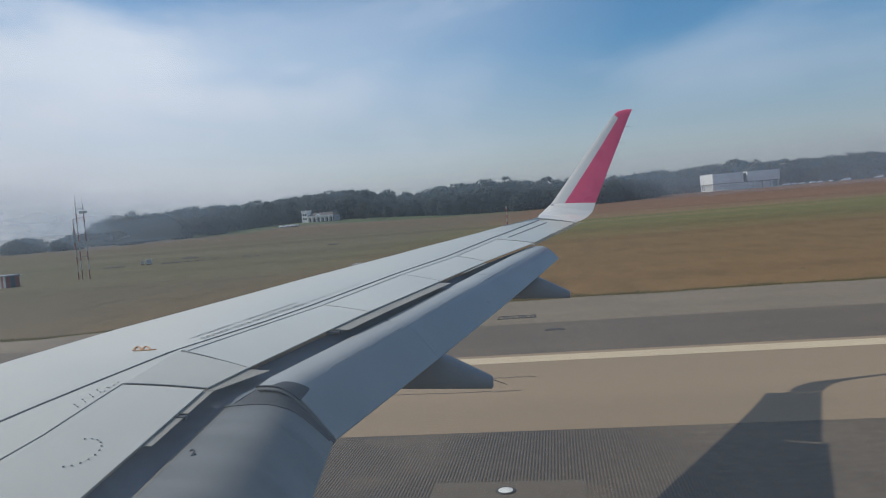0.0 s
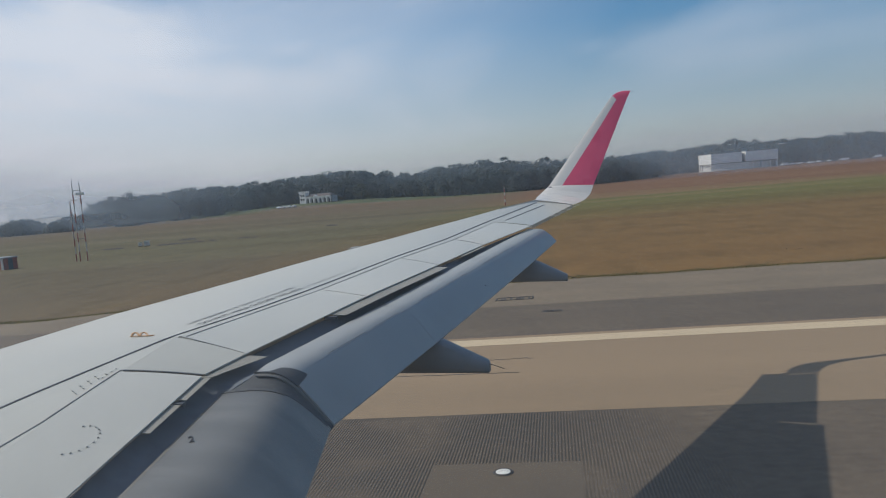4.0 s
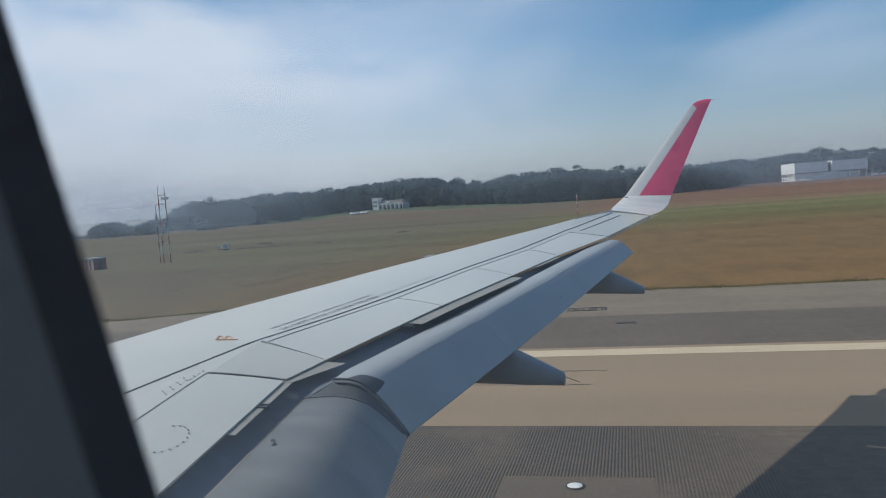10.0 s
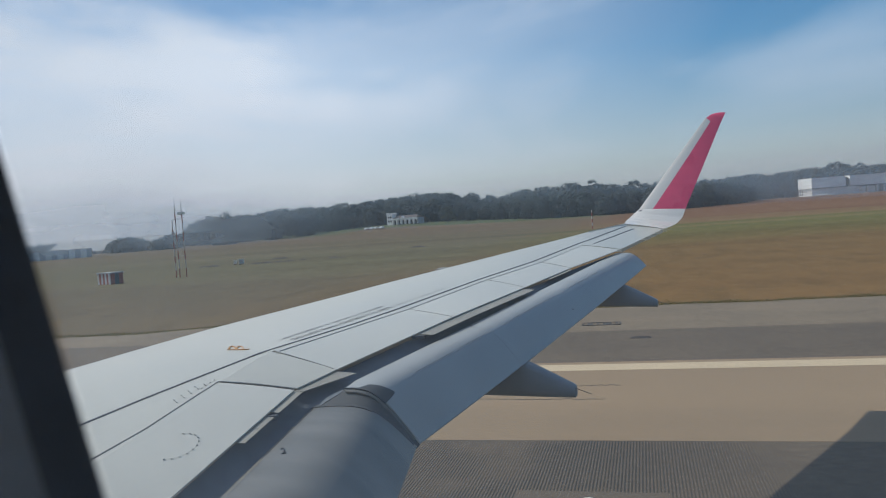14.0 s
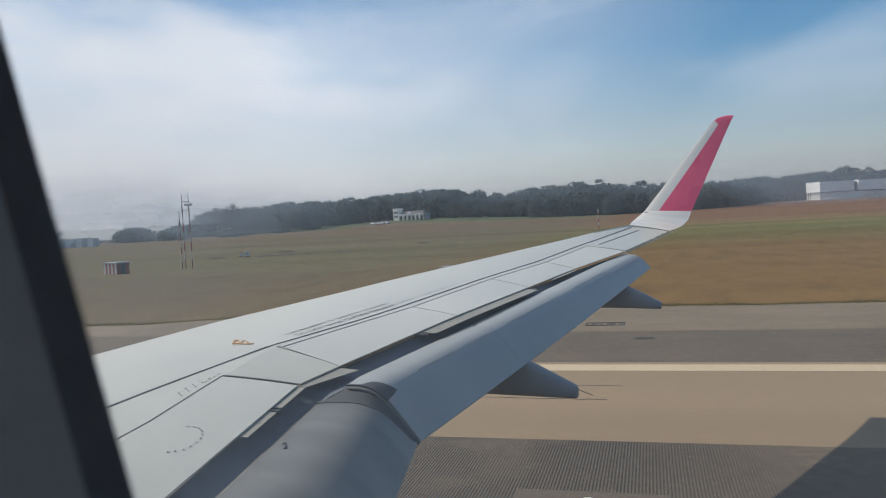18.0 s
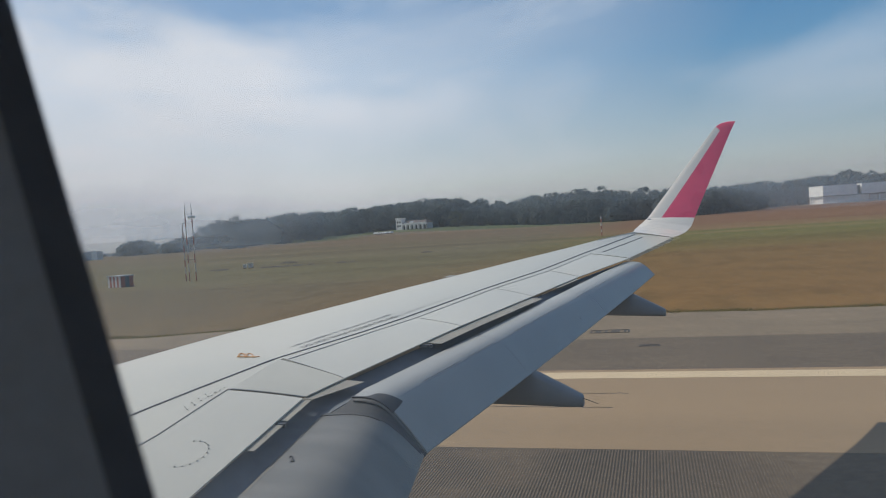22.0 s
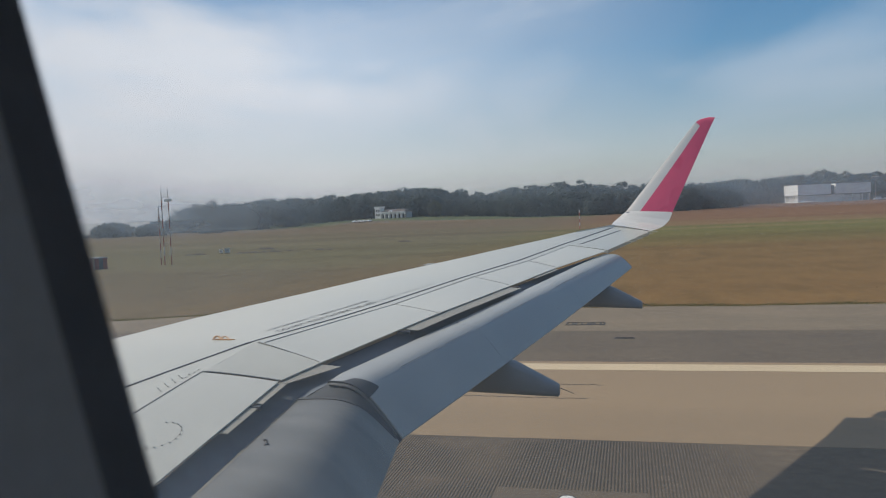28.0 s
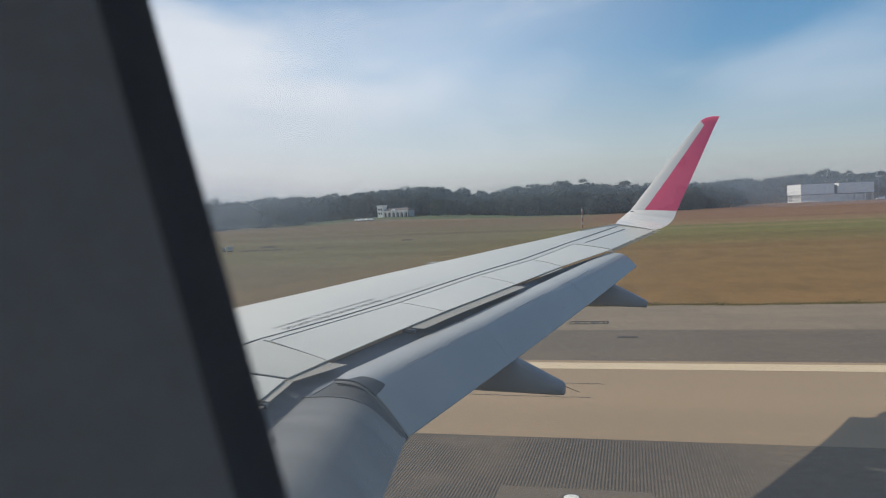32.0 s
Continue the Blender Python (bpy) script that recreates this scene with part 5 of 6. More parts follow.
def field_cabinet(x, y, w, h, label):
    cab = thing("field_cabinet", (x, y, ground_z(x, y) - 0.02), label, "equipment cabinet", rz=20)
    boxed("plinth", PATCH, cab, (-w * 0.55, w * 0.55, -w * 0.4, w * 0.4, 0, 0.12))
    boxed("body", BOX_PAINT, cab, (-w / 2, w / 2, -w * 0.3, w * 0.3, 0.15, h), "", 0.03)
    boxed("door", MAST_WHITE, cab, (-w * 0.4, w * 0.4, -w * 0.32, -w * 0.3, 0.25, h - 0.1))
    boxed("roof", MAST_WHITE, cab, (-w * 0.6, w * 0.6, -w * 0.38, w * 0.38, h, h + 0.06))


antenna_mast()
banded_post()
striped_shelter(-60.0, 74.3, 2.2, 1.75, 1.25, -14, 7, (MAST_WHITE, MAST_RED), HALL_DARK, "low hut with upright red and white boards in the grass")
striped_shelter(-234.0, 259.0, 26.0, 8.0, 3.6, 44, 12, (PLASTER, HALL_GREY), SHED_ROOF, "long low hazy building with pale and grey upright boards")
field_cabinet(-61.0, 105.6, 0.75, 0.8, "small off-white equipment cabinet in the grass")
field_cabinet(-62.4, 106.2, 0.5, 0.6, "small off-white equipment cabinet in the grass")


def mounds():
    """Low heaps of cut earth and grass."""
    rng = np.random.default_rng(8)
    for x, y, w in ((-46.5, 108, 1.6), (-44.6, 107.5, 1.0), (-60.5, 118, 2.4), (-40, 132, 2.0), (-57.5, 104.2, 1.5), (-56.2, 104.8, 1.9), (-54.6, 105.4, 1.3), (-53.0, 106.0, 1.6), (-51.2, 107.0, 1.2), (-64.8, 103.6, 1.9), (-66.2, 103.4, 1.4)):
        n = 12
        v = [(0, 0, 0.11 * w)] + [(w * 0.75 * math.cos(2 * math.pi * k / n) * rng.uniform(0.8, 1.2), w / 3 * math.sin(2 * math.pi * k / n) * rng.uniform(0.8, 1.2), -0.05) for k in range(n)]
        v += [(p[0] * 0.55, p[1] * 0.55, 0.08 * w * rng.uniform(0.7, 1.2)) for p in v[1:n + 1]]
        f = [(0, n + 1 + k, n + 1 + (k + 1) % n) for k in range(n)] + [(n + 1 + k, 1 + k, 1 + (k + 1) % n, n + 1 + (k + 1) % n) for k in range(n)]
        ob = mesh_object("earth_mound", v, f, BARK)
        ob.matrix_world = pose(x, y, ground_z(x, y))
        tagged(ob, "small dark heap of earth in the grass", "earth mound")


mounds()


def car(x, y, rz, long=4.3, van=False, label="white parked car"):
    root = thing("parked_van" if van else "parked_car", (x, y, ground_z(x, y)), label, "van" if van else "car", "vehicles parked by the house and hangar", rz)
    h = 2.2 if van else 1.45
    prof = [(-0.5, 0.35), (-0.5, 0.8), (-0.46, 0.95), (-0.30, 0.98), (-0.18, h), (0.40 if not van else 0.48, h), (0.5, 0.95), (0.5, 0.35)]
    rings = [[(px * long, s * 0.86 * (0.9 if pz > 1.0 else 1), pz) for px, pz in prof] for s in (-1, 1)]
    v, f = lofted(rings)
    body = mesh_object("body", v, f, CAR_WHITE, root)
    for s in (-1, 1):
        boxed("window", GLASS_DARK, body, (-0.16 * long, 0.36 * long, s * 0.795 - 0.015, s * 0.795 + 0.015, 1.02 if not van else 1.3, h - 0.12))
        for wx in (-0.31, 0.31):
            bm = bmesh.new()
            rod(bm, (wx * long, s * 0.76, 0.32), (wx * long, s * 0.9, 0.32), 0.32, None, 14)
            part("wheel", bm, RUBBER, root)
    boxed("windscreen", GLASS_DARK, body, (-0.27 * long, -0.20 * long, -0.7, 0.7, 1.05, h - 0.2))


for k in range(4):
    car(-173.9 + 3.25 * k, 462 + 0.4 * k, 83, 3.8, label="white car parked on the lawn before the house")


def villa():
    """White house with a crenellated corner tower and a long arcade under a low tiled roof."""
    root = thing("villa", (-170.0, 492, ground_z(-160, 492)), "white house with crenellated corner tower, round-arched arcade and tiled roof", "house", rz=-15)
    # wall in grey instead of white plaster: the arcade's shade as colour
    boxed("wall", HALL_GREY, root, (4.6, 24.4, 2.2, 9.0, 0, 4.1), "plaster wall behind the arcade, coloured grey for its shade")
    tower = boxed("tower", PLASTER, root, (0.0, 4.6, 0.3, 5.0, 0, 6.9), "square white tower")
    boxed("parapet", PLASTER, tower, (-0.25, 4.85, 0.05, 5.25, 6.9, 7.4))
    for k in range(4):
        for y0 in (0.05, 4.65):
            boxed("merlon", PLASTER, tower, (-0.25 + 1.46 * k, 0.47 + 1.46 * k, y0, y0 + 0.6, 7.4, 8.3))
    for k in range(2):
        for z0 in (1.9, 4.6):
            boxed("tower_window", GLASS_DARK, tower, (0.9 + 1.8 * k, 1.9 + 1.8 * k, 0.24, 0.3, z0, z0 + 1.4))
    # arcade with round arches
    bays = 6
    for k in range(bays):
        x0, w = 4.6 + 3.3 * k, 3.3
        pts = [(x0, 0), (x0 + 0.42, 0), (x0 + 0.42, 2.0)]
        pts += [(x0 + w / 2 - (w / 2 - 0.42) * math.cos(a), 2.0 + (w / 2 - 0.42) * math.sin(a)) for a in np.linspace(0.2, math.pi - 0.2, 9)]
        pts += [(x0 + w - 0.42, 2.0), (x0 + w - 0.42, 0), (x0 + w, 0), (x0 + w, 3.9), (x0, 3.9)]
        bm = bmesh.new()
        vs = [[bm.verts.new((px, yy, pz)) for px, pz in pts] for yy in (0.0, 0.45)]
        for side in vs:
            bm.faces.new(side)
        for a in range(len(pts)):
            b = (a + 1) % len(pts)
            bm.faces.new((vs[0][a], vs[0][b], vs[1][b], vs[1][a]))
        part("arch", bm, PLASTER, root)
        # dark sheet behind each arch, for the darkness between the columns
        boxed("door", GLASS_DARK, root, (x0 + 0.6, x0 + 2.7, 2.12, 2.2, 0.05, 2.7))
    boxed("eave", PLASTER, root, (4.6, 24.6, -0.15, 0.5, 3.9, 4.25))
    bm = bmesh.new()
    a = [bm.verts.new(p) for p in ((4.62, 0.0, 4.26), (24.7, 0.0, 4.26), (24.7, 9.4, 4.26), (4.62, 9.4, 4.26), (7.2, 4.6, 6.1), (21.8, 4.6, 6.1))]
    for q in ((0, 1, 5, 4), (2, 3, 4, 5), (1, 2, 5), (3, 0, 4), (3, 2, 1, 0)):
        bm.faces.new([a[i] for i in q])
    part("roof", bm, TILE_ROOF, root, "weathered clay tile roof")
    bm = bmesh.new()
    a = [bm.verts.new(p) for p in ((10.6, -0.35, 4.0), (14.6, -0.35, 4.0), (14.6, 3.0, 4.0), (10.6, 3.0, 4.0), (12.6, -0.35, 5.5), (12.6, 3.0, 5.5))]
    for q in ((0, 1, 4), (2, 3, 5), (1, 2, 5, 4), (3, 0, 4, 5), (3, 2, 1, 0)):
        bm.faces.new([a[i] for i in q])
    part("gable", bm, PLASTER, root)
    part("flagpole", rod(bmesh.new(), (5.6, 1.2, 4.2), (5.6, 1.2, 8.2), 0.09, 0.06, 6), PLASTER, root)


villa()


def hangar():
    """Pale hangar: two boxy upper volumes over a set-back lower storey, its sunlit end open between columns."""
    root = thing("hangar", (117.7, 588.0, ground_z(140, 585) - 0.1), "pale metal hangar with two boxy upper volumes above set-back doors", "hangar", rz=8)
    root.matrix_world = root.matrix_world @ Matrix.Diagonal((1.075, 1, 1, 1))
    for x0, x1 in ((0, 21.4), (24.3, 46.6)):
        vol = boxed("upper_volume", HALL_WHITE, root, (x0, x1, -0.6, 27, 5.6, 12.9), "pale ribbed metal cladding")
        boxed("fascia", ROOF_GREY, vol, (x0 - 0.15, x1 + 0.15, -0.75, 27.1, 12.9, 13.25))
        boxed("soffit_edge", HALL_DARK, vol, (x0, x1, -0.5, 26.9, 5.25, 5.6))
        k = x0 + 1.9
        while k < x1 - 1:
            boxed("cladding_seam", HALL_GREY, vol, (k, k + 0.06, -0.63, -0.6, 5.7, 12.8))
            k += 3.3
    for k in range(6):
        boxed("end_seam", HALL_GREY, root, (-0.12, 0, 2.8 + 4.2 * k, 3.05 + 4.2 * k, 5.7, 12.8))
    boxed("link", HALL_DARK, root, (21.4, 24.3, 2.0, 26, 5.6, 12.0))
    boxed("lower_wall", HALL_WHITE, root, (2.5, 29.4, 1.2, 26, 0, 5.25))
    boxed("lower_wall", HALL_GREY, root, (29.4, 46.0, 2.2, 26, 0, 5.25))
    for k in range(5):
        boxed("door_leaf", HALL_WHITE, root, (3.4 + 5.1 * k, 8.3 + 5.1 * k, 1.02, 1.2, 0.05, 4.9))
    for x0 in (29.4, 35.2, 41.0, 45.6):
        boxed("post", HALL_WHITE, root, (x0, x0 + 0.6, -0.2, 2.1, 0, 5.25))
    for k in range(2):
        boxed("bay_door", HALL_WHITE, root, (30.6 + 5.9 * k, 34.8 + 5.9 * k, 2.0, 2.2, 0.05, 4.6))
    for k in range(7):
        boxed("column", HALL_WHITE, root, (0.1, 0.7, 0.2 + 4.3 * k, 0.9 + 4.3 * k, 0, 5.25))
    boxed("rail", HALL_WHITE, root, (0.2, 0.5, 0.9, 26, 2.4, 2.9))
    boxed("plinth", HALL_WHITE, root, (0.2, 0.6, 0.9, 26, 0, 0.9))
    boxed("corner_pier", HALL_WHITE, root, (0.7, 2.5, 0.2, 1.0, 0, 5.25))


hangar()


def floodlight():
    x, y = 169.0, 590.0
    root = thing("floodlight_mast", (x, y, ground_z(x, y)), "tall thin mast with a white floodlight beside the hangar", "floodlight")
    part("pole", rod(bmesh.new(), (0, 0, -0.2), (0, 0, 16.2), 0.22, 0.12, 10), STEEL, root)
    part("arm", rod(bmesh.new(), (-0.6, 0, 16.1), (9.0, 0, 16.6), 0.12, 0.08, 8), STEEL, root)
    boxed("lamp_head", MAST_WHITE, root, (-2.2, 2.0, -0.5, 0.5, 15.9, 16.7), "white lamp head", 0.15)


floodlight()
car(121, 583, -20, label="white car parked before the hangar")
car(125, 582, -12, 4.6, label="white car parked before the hangar")
car(167, 580, 10, 5.2, True, "white van parked beside the hangar")


def old_halls():
    """A wide low shed with a pale pitched roof, half hidden by the wood's first bushes."""
    x, y, w = -284, 345, 62
    root = thing("shed", (x, y, ground_z(x, y)), "wide low shed with a pale pitched roof, hazy", "shed", rz=8)
    boxed("wall", HALL_GREY, root, (-w / 2, w / 2, 0, 26, 0, 1.9))
    for k in range(8):
        boxed("door_leaf", HALL_DARK, root, (-w / 2 + 2 + 7.6 * k, -w / 2 + 6 + 7.6 * k, -0.08, 0, 0.05, 1.7))
    rings = [[(px, -0.8, 1.7), (px, 13, 7.6), (px, 26.8, 1.7), (px, 26.8, 1.5), (px, 13, 7.35), (px, -0.8, 1.5)] for px in (-w / 2 - 0.5, w / 2 + 0.5)]
    v, f = lofted(rings)
    mesh_object("roof", v, f, SHED_ROOF, root, "pale pitched metal roof")
    for px in (-w / 2, w / 2 - 0.2):
        mesh_object("gable", [(px, 0, 1.9), (px, 26, 1.9), (px, 13, 7.3), (px + 0.2, 0, 1.9), (px + 0.2, 26, 1.9), (px + 0.2, 13, 7.3)], [(0, 1, 2), (3, 5, 4), (0, 3, 4, 1), (1, 4, 5, 2), (2, 5, 3, 0)], HALL_GREY, root)
    rng = np.random.default_rng(21)
    for n, (x, y, w) in enumerate(((-253, 328, 19), (-265, 334, 9), (-231, 328, 15), (-212, 352, 12))):
        root = thing("bush", (x, y, ground_z(x, y)), "large rounded dark thicket before the sheds", "bush", "thickets before the sheds")
        v, f = clumps(crown_spots(0, 0, -0.8, w * 0.36 + 0.9, w, rng, 420, hollow=0.7, low=0.02), rng)
        ob = new("foliage", numpy_mesh("foliage", v, f, LEAF_HAZED))
        ob.parent = root


old_halls()


def business_jet(x, y, rz, size, label):
    root = thing("business_jet", (x, y, ground_z(x, y)), label, "aeroplane", "small jets parked on the far apron", rz)
    rings = []
    for s in np.linspace(0, 1, 15):
        r = 1.1 * size / 16 * math.sin(math.pi * min(0.97, 0.05 + 0.75 * s ** 0.6)) ** 0.6
        rings.append([((s - 0.5) * size, r * math.cos(a), 2.1 + 0.5 * s ** 3 + r * math.sin(a)) for a in np.linspace(0, 2 * math.pi, 13)[:-1]])
    v, f = lofted(rings)
    mesh_object("body", v, f, JET_WHITE, root, smooth=True)
    for s in (-1, 1):
        v, f = grid_shell([[(0, 0, 1.5), (size * 0.25, 0, 1.5)], [(size * 0.22, s * size * 0.48, 1.9), (size * 0.30, s * size * 0.48, 1.9)]], 0.15)
        mesh_object("wing", v, f, JET_WHITE, root)
        part("engine", rod(bmesh.new(), (size * 0.2, s * 1.4, 2.7), (size * 0.37, s * 1.4, 2.8), 0.5, 0.38, 12), JET_WHITE, root)
        v, f = grid_shell([[(size * 0.43, 0, 5.3), (size * 0.53, 0, 5.3)], [(size * 0.5, s * size * 0.18, 5.4), (size * 0.55, s * size * 0.18, 5.4)]], 0.12)
        mesh_object("tailplane", v, f, JET_WHITE, root)
        part("wheel", rod(bmesh.new(), (1.0, s * 1.2, 0.35), (1.0, s * 1.5, 0.35), 0.35, None, 12), RUBBER, root)
    bm = bmesh.new()
    a = [bm.verts.new((px, yy, pz)) for yy in (-0.12, 0.12) for px, pz in ((size * 0.30, 2.8), (size * 0.46, 2.8), (size * 0.53, 5.4), (size * 0.43, 5.4))]
    for q in ((0, 1, 2, 3), (7, 6, 5, 4), (0, 4, 5, 1), (1, 5, 6, 2), (2, 6, 7, 3), (3, 7, 4, 0)):
        bm.faces.new([a[i] for i in q])
    part("fin", bm, JET_WHITE, root)
    part("nose_leg", rod(bmesh.new(), (-size * 0.36, 0, 0), (-size * 0.36, 0, 1.6), 0.15, 0.1, 8), STEEL, root)


business_jet(262, 604, 20, 18, "white business jet parked at the grass edge")
business_jet(292, 600, 20, 20, "white business jet parked at the grass edge")
car(215, 600, 5, 7.0, True, "white service truck parked at the grass edge")
car(238, 600, -8, 6.0, True, "white service truck parked at the grass edge")
for k in range(5):
    car(178 + 6.5 * k, 598 + (k % 2) * 3, 12 * k, label="pale car parked at the grass edge")


# ---- the far side of the runway: threshold, taxiway, apron and town ----
def far_side():
    for k in range(8):
        for side in (-1, 1):
            y = -1.75 + side * (2.7 + 2.55 * k * 0.9)
            tagged(boxed("threshold_stripe", LINE_PAINT, None, (62, 92, y - 0.9, y + 0.9, 0.0, 0.006)), "broad cream threshold stripe painted across the runway", "runway marking", "threshold stripes")
    strip("taxiway", -150, -39.0, -0.01, TAXI, "brown asphalt taxiway leading to the runway", x0=5, x1=46, cuts=40)
    pts = [(28.0 - 12 * step(-60, -6, y), y) for y in np.linspace(-140, -8, 60)]
    v, f = grid_shell([[(x - 0.08, y, 0.012) for x, y in pts], [(x + 0.08, y, 0.012) for x, y in pts]], 0.004)
    tagged(mesh_object("taxi_line", v, f, YELLOW), "thin yellow taxiway guide line curving to the runway", "taxi line", kind="structure")
    for x in (-105, -45, 15, 75, 135):
        lamp = thing("runway_edge_light", (x, 23.4, 0.0), "small white elevated runway edge light", "runway light", "runway edge lights")
        part("base", rod(bmesh.new(), (0, 0, 0), (0, 0, 0.05), 0.16, 0.14, 16), STEEL, lamp)
        part("stem", rod(bmesh.new(), (0, 0, 0.05), (0, 0, 0.28), 0.03, None, 8), MAST_WHITE, lamp)
        part("lens", rod(bmesh.new(), (0, 0, 0.28), (0, 0, 0.42), 0.07, 0.05, 12), MAST_WHITE, lamp)
    for x, y in ((50, -60), (52, -95), (2, -75)):
        lamp = thing("taxiway_light", (x, y, 0.0), "small yellow elevated taxiway edge light", "taxiway light", "taxiway edge lights")
        part("base", rod(bmesh.new(), (0, 0, -0.05), (0, 0, 0.06), 0.18, 0.15, 16), YELLOW, lamp)
        part("stem", rod(bmesh.new(), (0, 0, 0.06), (0, 0, 0.3), 0.03, None, 8), YELLOW, lamp)
        part("lens", rod(bmesh.new(), (0, 0, 0.3), (0, 0, 0.4), 0.06, 0.05, 12), MAST_WHITE, lamp)
    for x, y, rz in ((96, -52, 80), (140, 44, -80), (170, 48, -80), (200, 50, -80)):
        sign = thing("taxiway_sign", (x, y, ground_z(x, y)), "low yellow airfield sign on short legs", "airfield sign", "airfield signs", rz)
        boxed("panel", YELLOW, sign, (-1.1, 1.1, -0.12, 0.12, 0.3, 1.1))
        for s in (-0.8, 0.8):
            boxed("leg", STEEL, sign, (s - 0.05, s + 0.05, -0.05, 0.05, -0.05, 0.3))
        for k in range(3):
            boxed("mark", INK, sign, (-0.7 + 0.5 * k, -0.4 + 0.5 * k, -0.135, -0.12, 0.5, 0.9))


def orange_airliner():
    """Orange narrow-body jet on the apron."""
    root = thing("parked_airliner", (318, -212, ground_z(318, -212)), "orange passenger jet with a white tail emblem parked on the apron", "airliner", rz=28)
    rings = []
    for s in np.linspace(0, 1, 27):
        r = 1.9 * min(1, (s / 0.13) ** 0.5 if s < 0.13 else 1) * (1 if s < 0.68 else 1 - 0.86 * ((s - 0.68) / 0.32) ** 1.3)
        r = max(0.12, r)
        rise = 3.3 + (1.2 * ((s - 0.68) / 0.32) ** 1.5 if s > 0.68 else 0)
        rings.append([((s - 0.5) * 39.5, r * math.cos(a), rise + r * math.sin(a)) for a in np.linspace(0, 2 * math.pi, 21)[:-1]])
    v, f = lofted(rings)
    body = mesh_object("fuselage", v, f, JET_ORANGE, root, "glossy orange fuselage", smooth=True)
    bm = bmesh.new()
    bmesh.ops.create_uvsphere(bm, u_segments=16, v_segments=10, radius=1.0, matrix=Matrix.Translation((-15.5, -1.55, 3.9)) @ Matrix.Diagonal((1.3, 0.25, 1.1, 1)))
    part("emblem", bm, JET_WHITE, body)
    for k in range(26):
        for s in (-1, 1):
            boxed("cabin_window", GLASS_DARK, body, (-12 + 0.9 * k, -11.75 + 0.9 * k, s * 1.86 - 0.04, s * 1.86 + 0.04, 3.65, 3.98))
    for s in (-1, 1):
        v, f = grid_shell([[(-4.5, s * 1.2, 2.6), (3.2, s * 1.2, 2.4)], [(5.2, s * 17, 3.9), (6.6, s * 17, 3.9)]], 0.35)
        wing_ob = mesh_object("wing", v, f, JET_WHITE, root)
        v, f = grid_shell([[(5.2, s * 17.0, 3.9), (6.6, s * 17.0, 3.9)], [(6.9, s * 17.5, 6.2), (7.5, s * 17.5, 6.2)]], 0.12)
        mesh_object("winglet", v, f, JET_ORANGE, wing_ob)
        part("engine", rod(bmesh.new(), (-5.6, s * 4.9, 1.75), (-1.6, s * 4.9, 1.85), 1.0, 0.7, 20), JET_ORANGE, root)
        v, f = grid_shell([[(15.5, s * 0.6, 5.0), (18.5, s * 0.6, 5.0)], [(18.6, s * 6.8, 5.6), (19.9, s * 6.8, 5.6)]], 0.2)
        mesh_object("tailplane", v, f, JET_ORANGE, root)
        part("main_wheel", rod(bmesh.new(), (1.0, s * 2.4, 0.55), (1.0, s * 3.2, 0.55), 0.55, None, 16), RUBBER, root)
        part("main_leg", rod(bmesh.new(), (1.0, s * 2.8, 0.55), (1.0, s * 2.6, 2.5), 0.14, None, 8), STEEL, root)
    part("nose_wheel", rod(bmesh.new(), (-14.5, -0.3, 0.4), (-14.5, 0.3, 0.4), 0.4, None, 14), RUBBER, root)
    part("nose_leg", rod(bmesh.new(), (-14.5, 0, 0.4), (-14.5, 0, 2.0), 0.1, None, 8), STEEL, root)
    bm = bmesh.new()
    a = [bm.verts.new((px, yy, pz)) for yy in (-0.16, 0.16) for px, pz in ((11.2, 5.0), (18.4, 5.0), (20.4, 12.2), (17.6, 12.2))]
    for q in ((0, 1, 2, 3), (7, 6, 5, 4), (0, 4, 5, 1), (1, 5, 6, 2), (2, 6, 7, 3), (3, 7, 4, 0)):
        bm.faces.new([a[i] for i in q])
    fin = part("fin", bm, JET_ORANGE, root)
    bm = bmesh.new()
    bmesh.ops.create_uvsphere(bm, u_segments=16, v_segments=10, radius=1.0, matrix=Matrix.Translation((17.0, 0, 8.6)) @ Matrix.Diagonal((1.5, 0.22, 2.2, 1)))
    part("tail_emblem", bm, JET_WHITE, fin, "pale oval tail emblem")


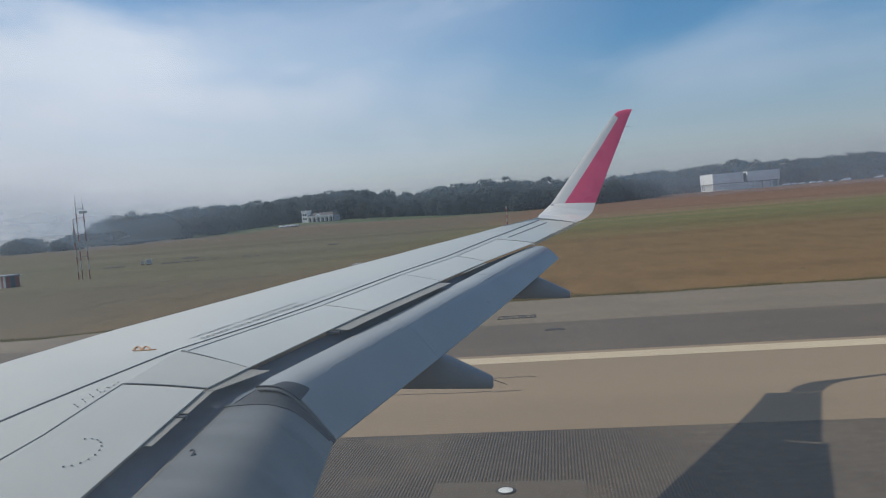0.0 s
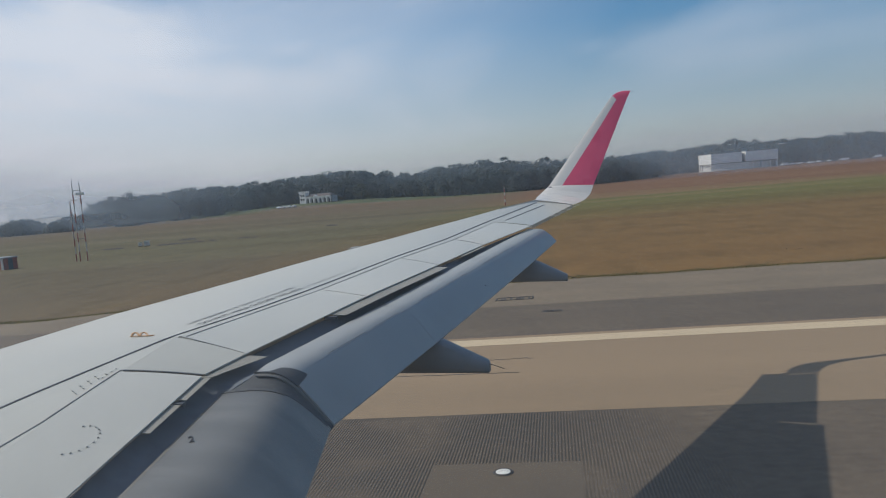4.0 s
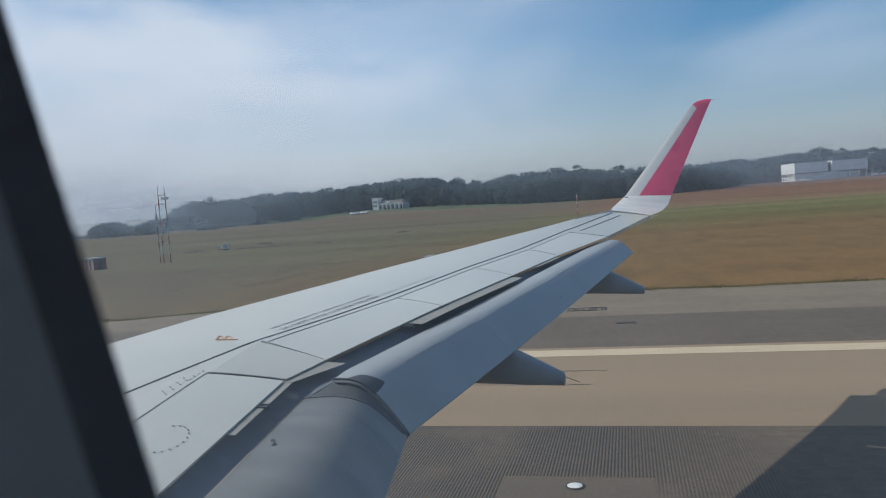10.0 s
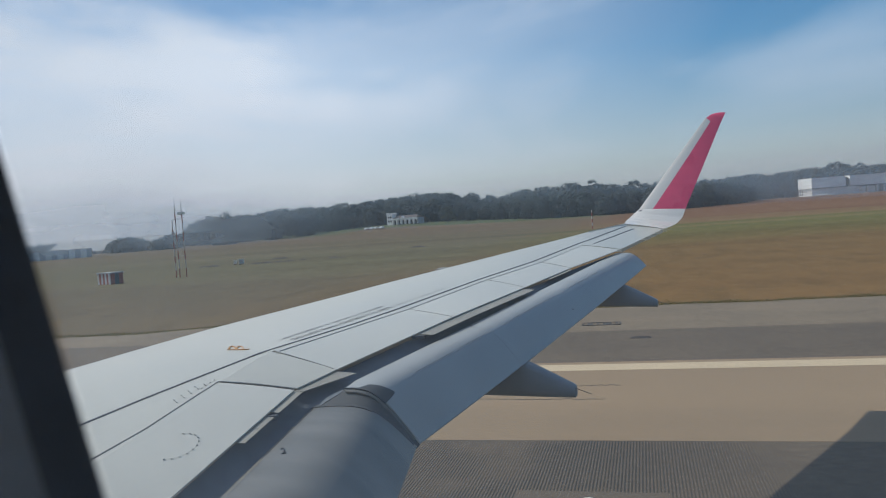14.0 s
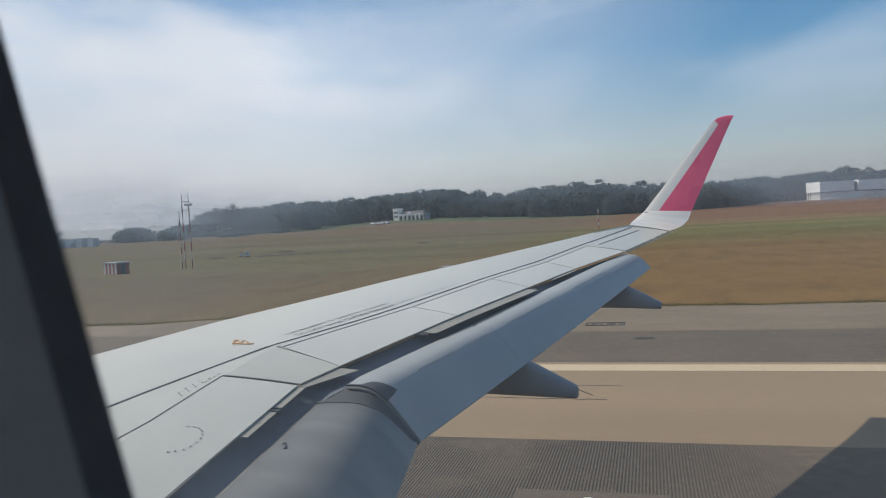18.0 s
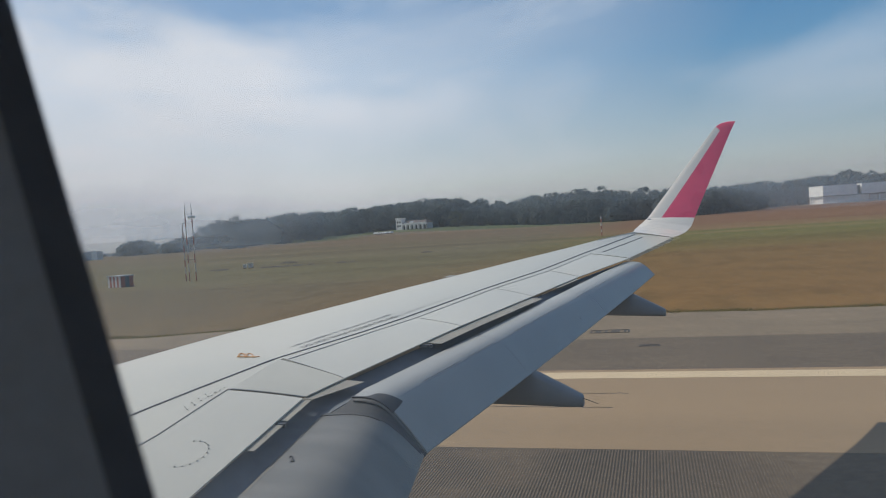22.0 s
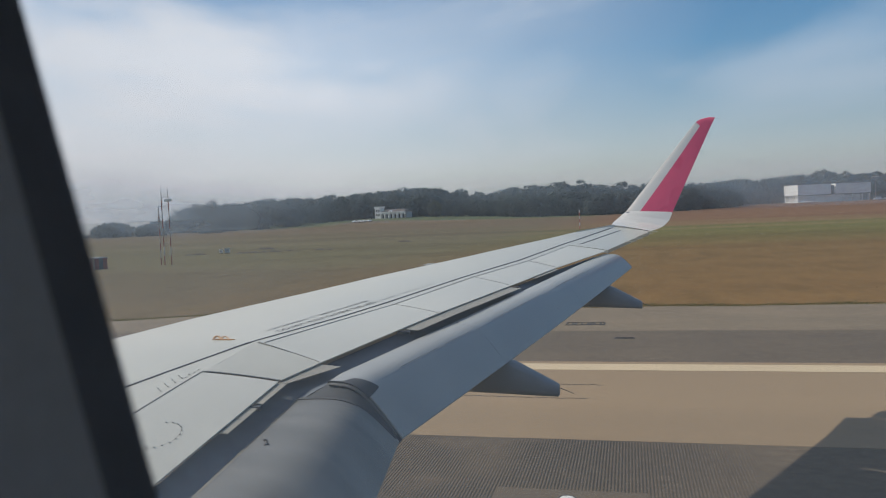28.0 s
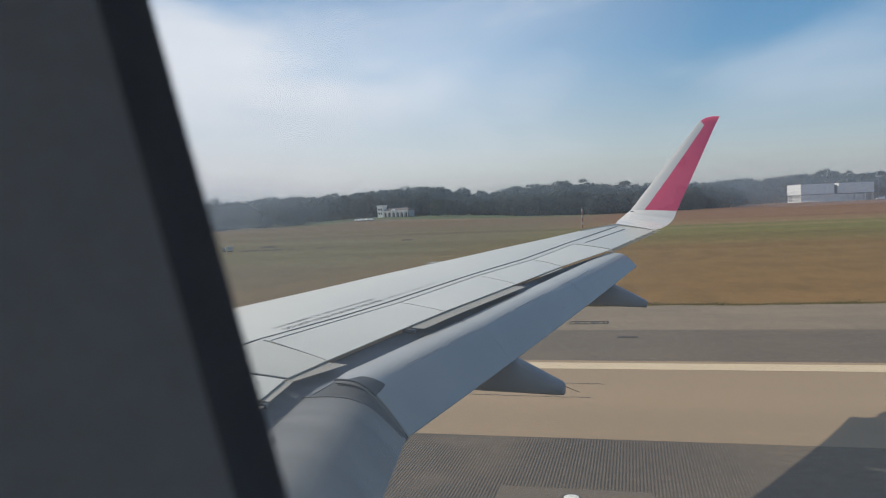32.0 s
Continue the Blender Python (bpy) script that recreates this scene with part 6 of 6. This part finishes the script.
def town():
    """Low terminal roofs, tower blocks and hillside houses beyond the apron."""
    for x, y, w, rz in ((300, -330, 150, 25), (470, -250, 120, 40), (520, -110, 90, 75)):
        hall = thing("terminal", (x, y, ground_z(x, y)), "long low terminal with a pale flat roof and glass front", "terminal", "terminal halls", rz)
        boxed("wall", HALL_GREY, hall, (-w / 2, w / 2, -10, 12, 0, 6.5))
        boxed("roof", HALL_WHITE, hall, (-w / 2 - 4, w / 2 + 4, -13, 15, 6.5, 7.6))
        for k in range(int(w / 10)):
            boxed("glass_panel", GLASS_DARK, hall, (-w / 2 + 1 + 10 * k, -w / 2 + 9 + 10 * k, 12.0, 12.15, 1.0, 5.2))
    rng = np.random.default_rng(31)
    for k in range(14):
        a = radians(100 + 2.2 * k + rng.uniform(-0.6, 0.6))
        d = 1500 + rng.uniform(-80, 200)
        x, y, h = d * math.sin(a), d * math.cos(a), rng.uniform(26, 48)
        block = thing("tower_block", (x, y, 0), "pale tower block with rows of windows, far off in haze", "tower block", "tower blocks of the town", -math.degrees(a))
        boxed("wall", TOWER_MIX, block, (-8, 8, -7, 7, 0, h))
        boxed("roof", ROOF_GREY, block, (-3, 3, -3, 3, h, h + 3))
        for fl in range(int(h / 3.2) - 1):
            boxed("window_band", GLASS_DARK, block, (-7, 7, 7.0, 7.15, 2 + 3.2 * fl, 3.3 + 3.2 * fl))
    verts, faces = [], []
    for _ in range(1500):
        a, d = radians(rng.uniform(72, 160)), rng.uniform(1250, 2300)
        x, y = d * math.sin(a), d * math.cos(a)
        z = 38 * step(1300, 2200, d) * (0.5 + 0.5 * math.sin(a * 5))
        w, h = rng.uniform(4, 9), rng.uniform(4, 9)
        k = len(verts)
        verts += [(x + sx * w, y + sy * w * 0.8, zz) for zz in (-1.0, z + h) for sx, sy in ((-1, -1), (1, -1), (1, 1), (-1, 1))]
        faces += [(k, k + 1, k + 5, k + 4), (k + 1, k + 2, k + 6, k + 5), (k + 2, k + 3, k + 7, k + 6), (k + 3, k, k + 4, k + 7), (k + 4, k + 5, k + 6, k + 7)]
    tagged(mesh_object("town_houses", verts, faces, HOUSE_MIX), "crowded pale houses on far hillsides", "town", kind="stuff")


TAXI = material("brown_asphalt", (0.13, 0.105, 0.085), 0.85, 0.0, 0.12, 12, 0.15, bump=0.3)
YELLOW = material("yellow_paint", (0.62, 0.38, 0.04), 0.6, 0.0, 0.1, 12, 1)
far_side()
orange_airliner()
town()
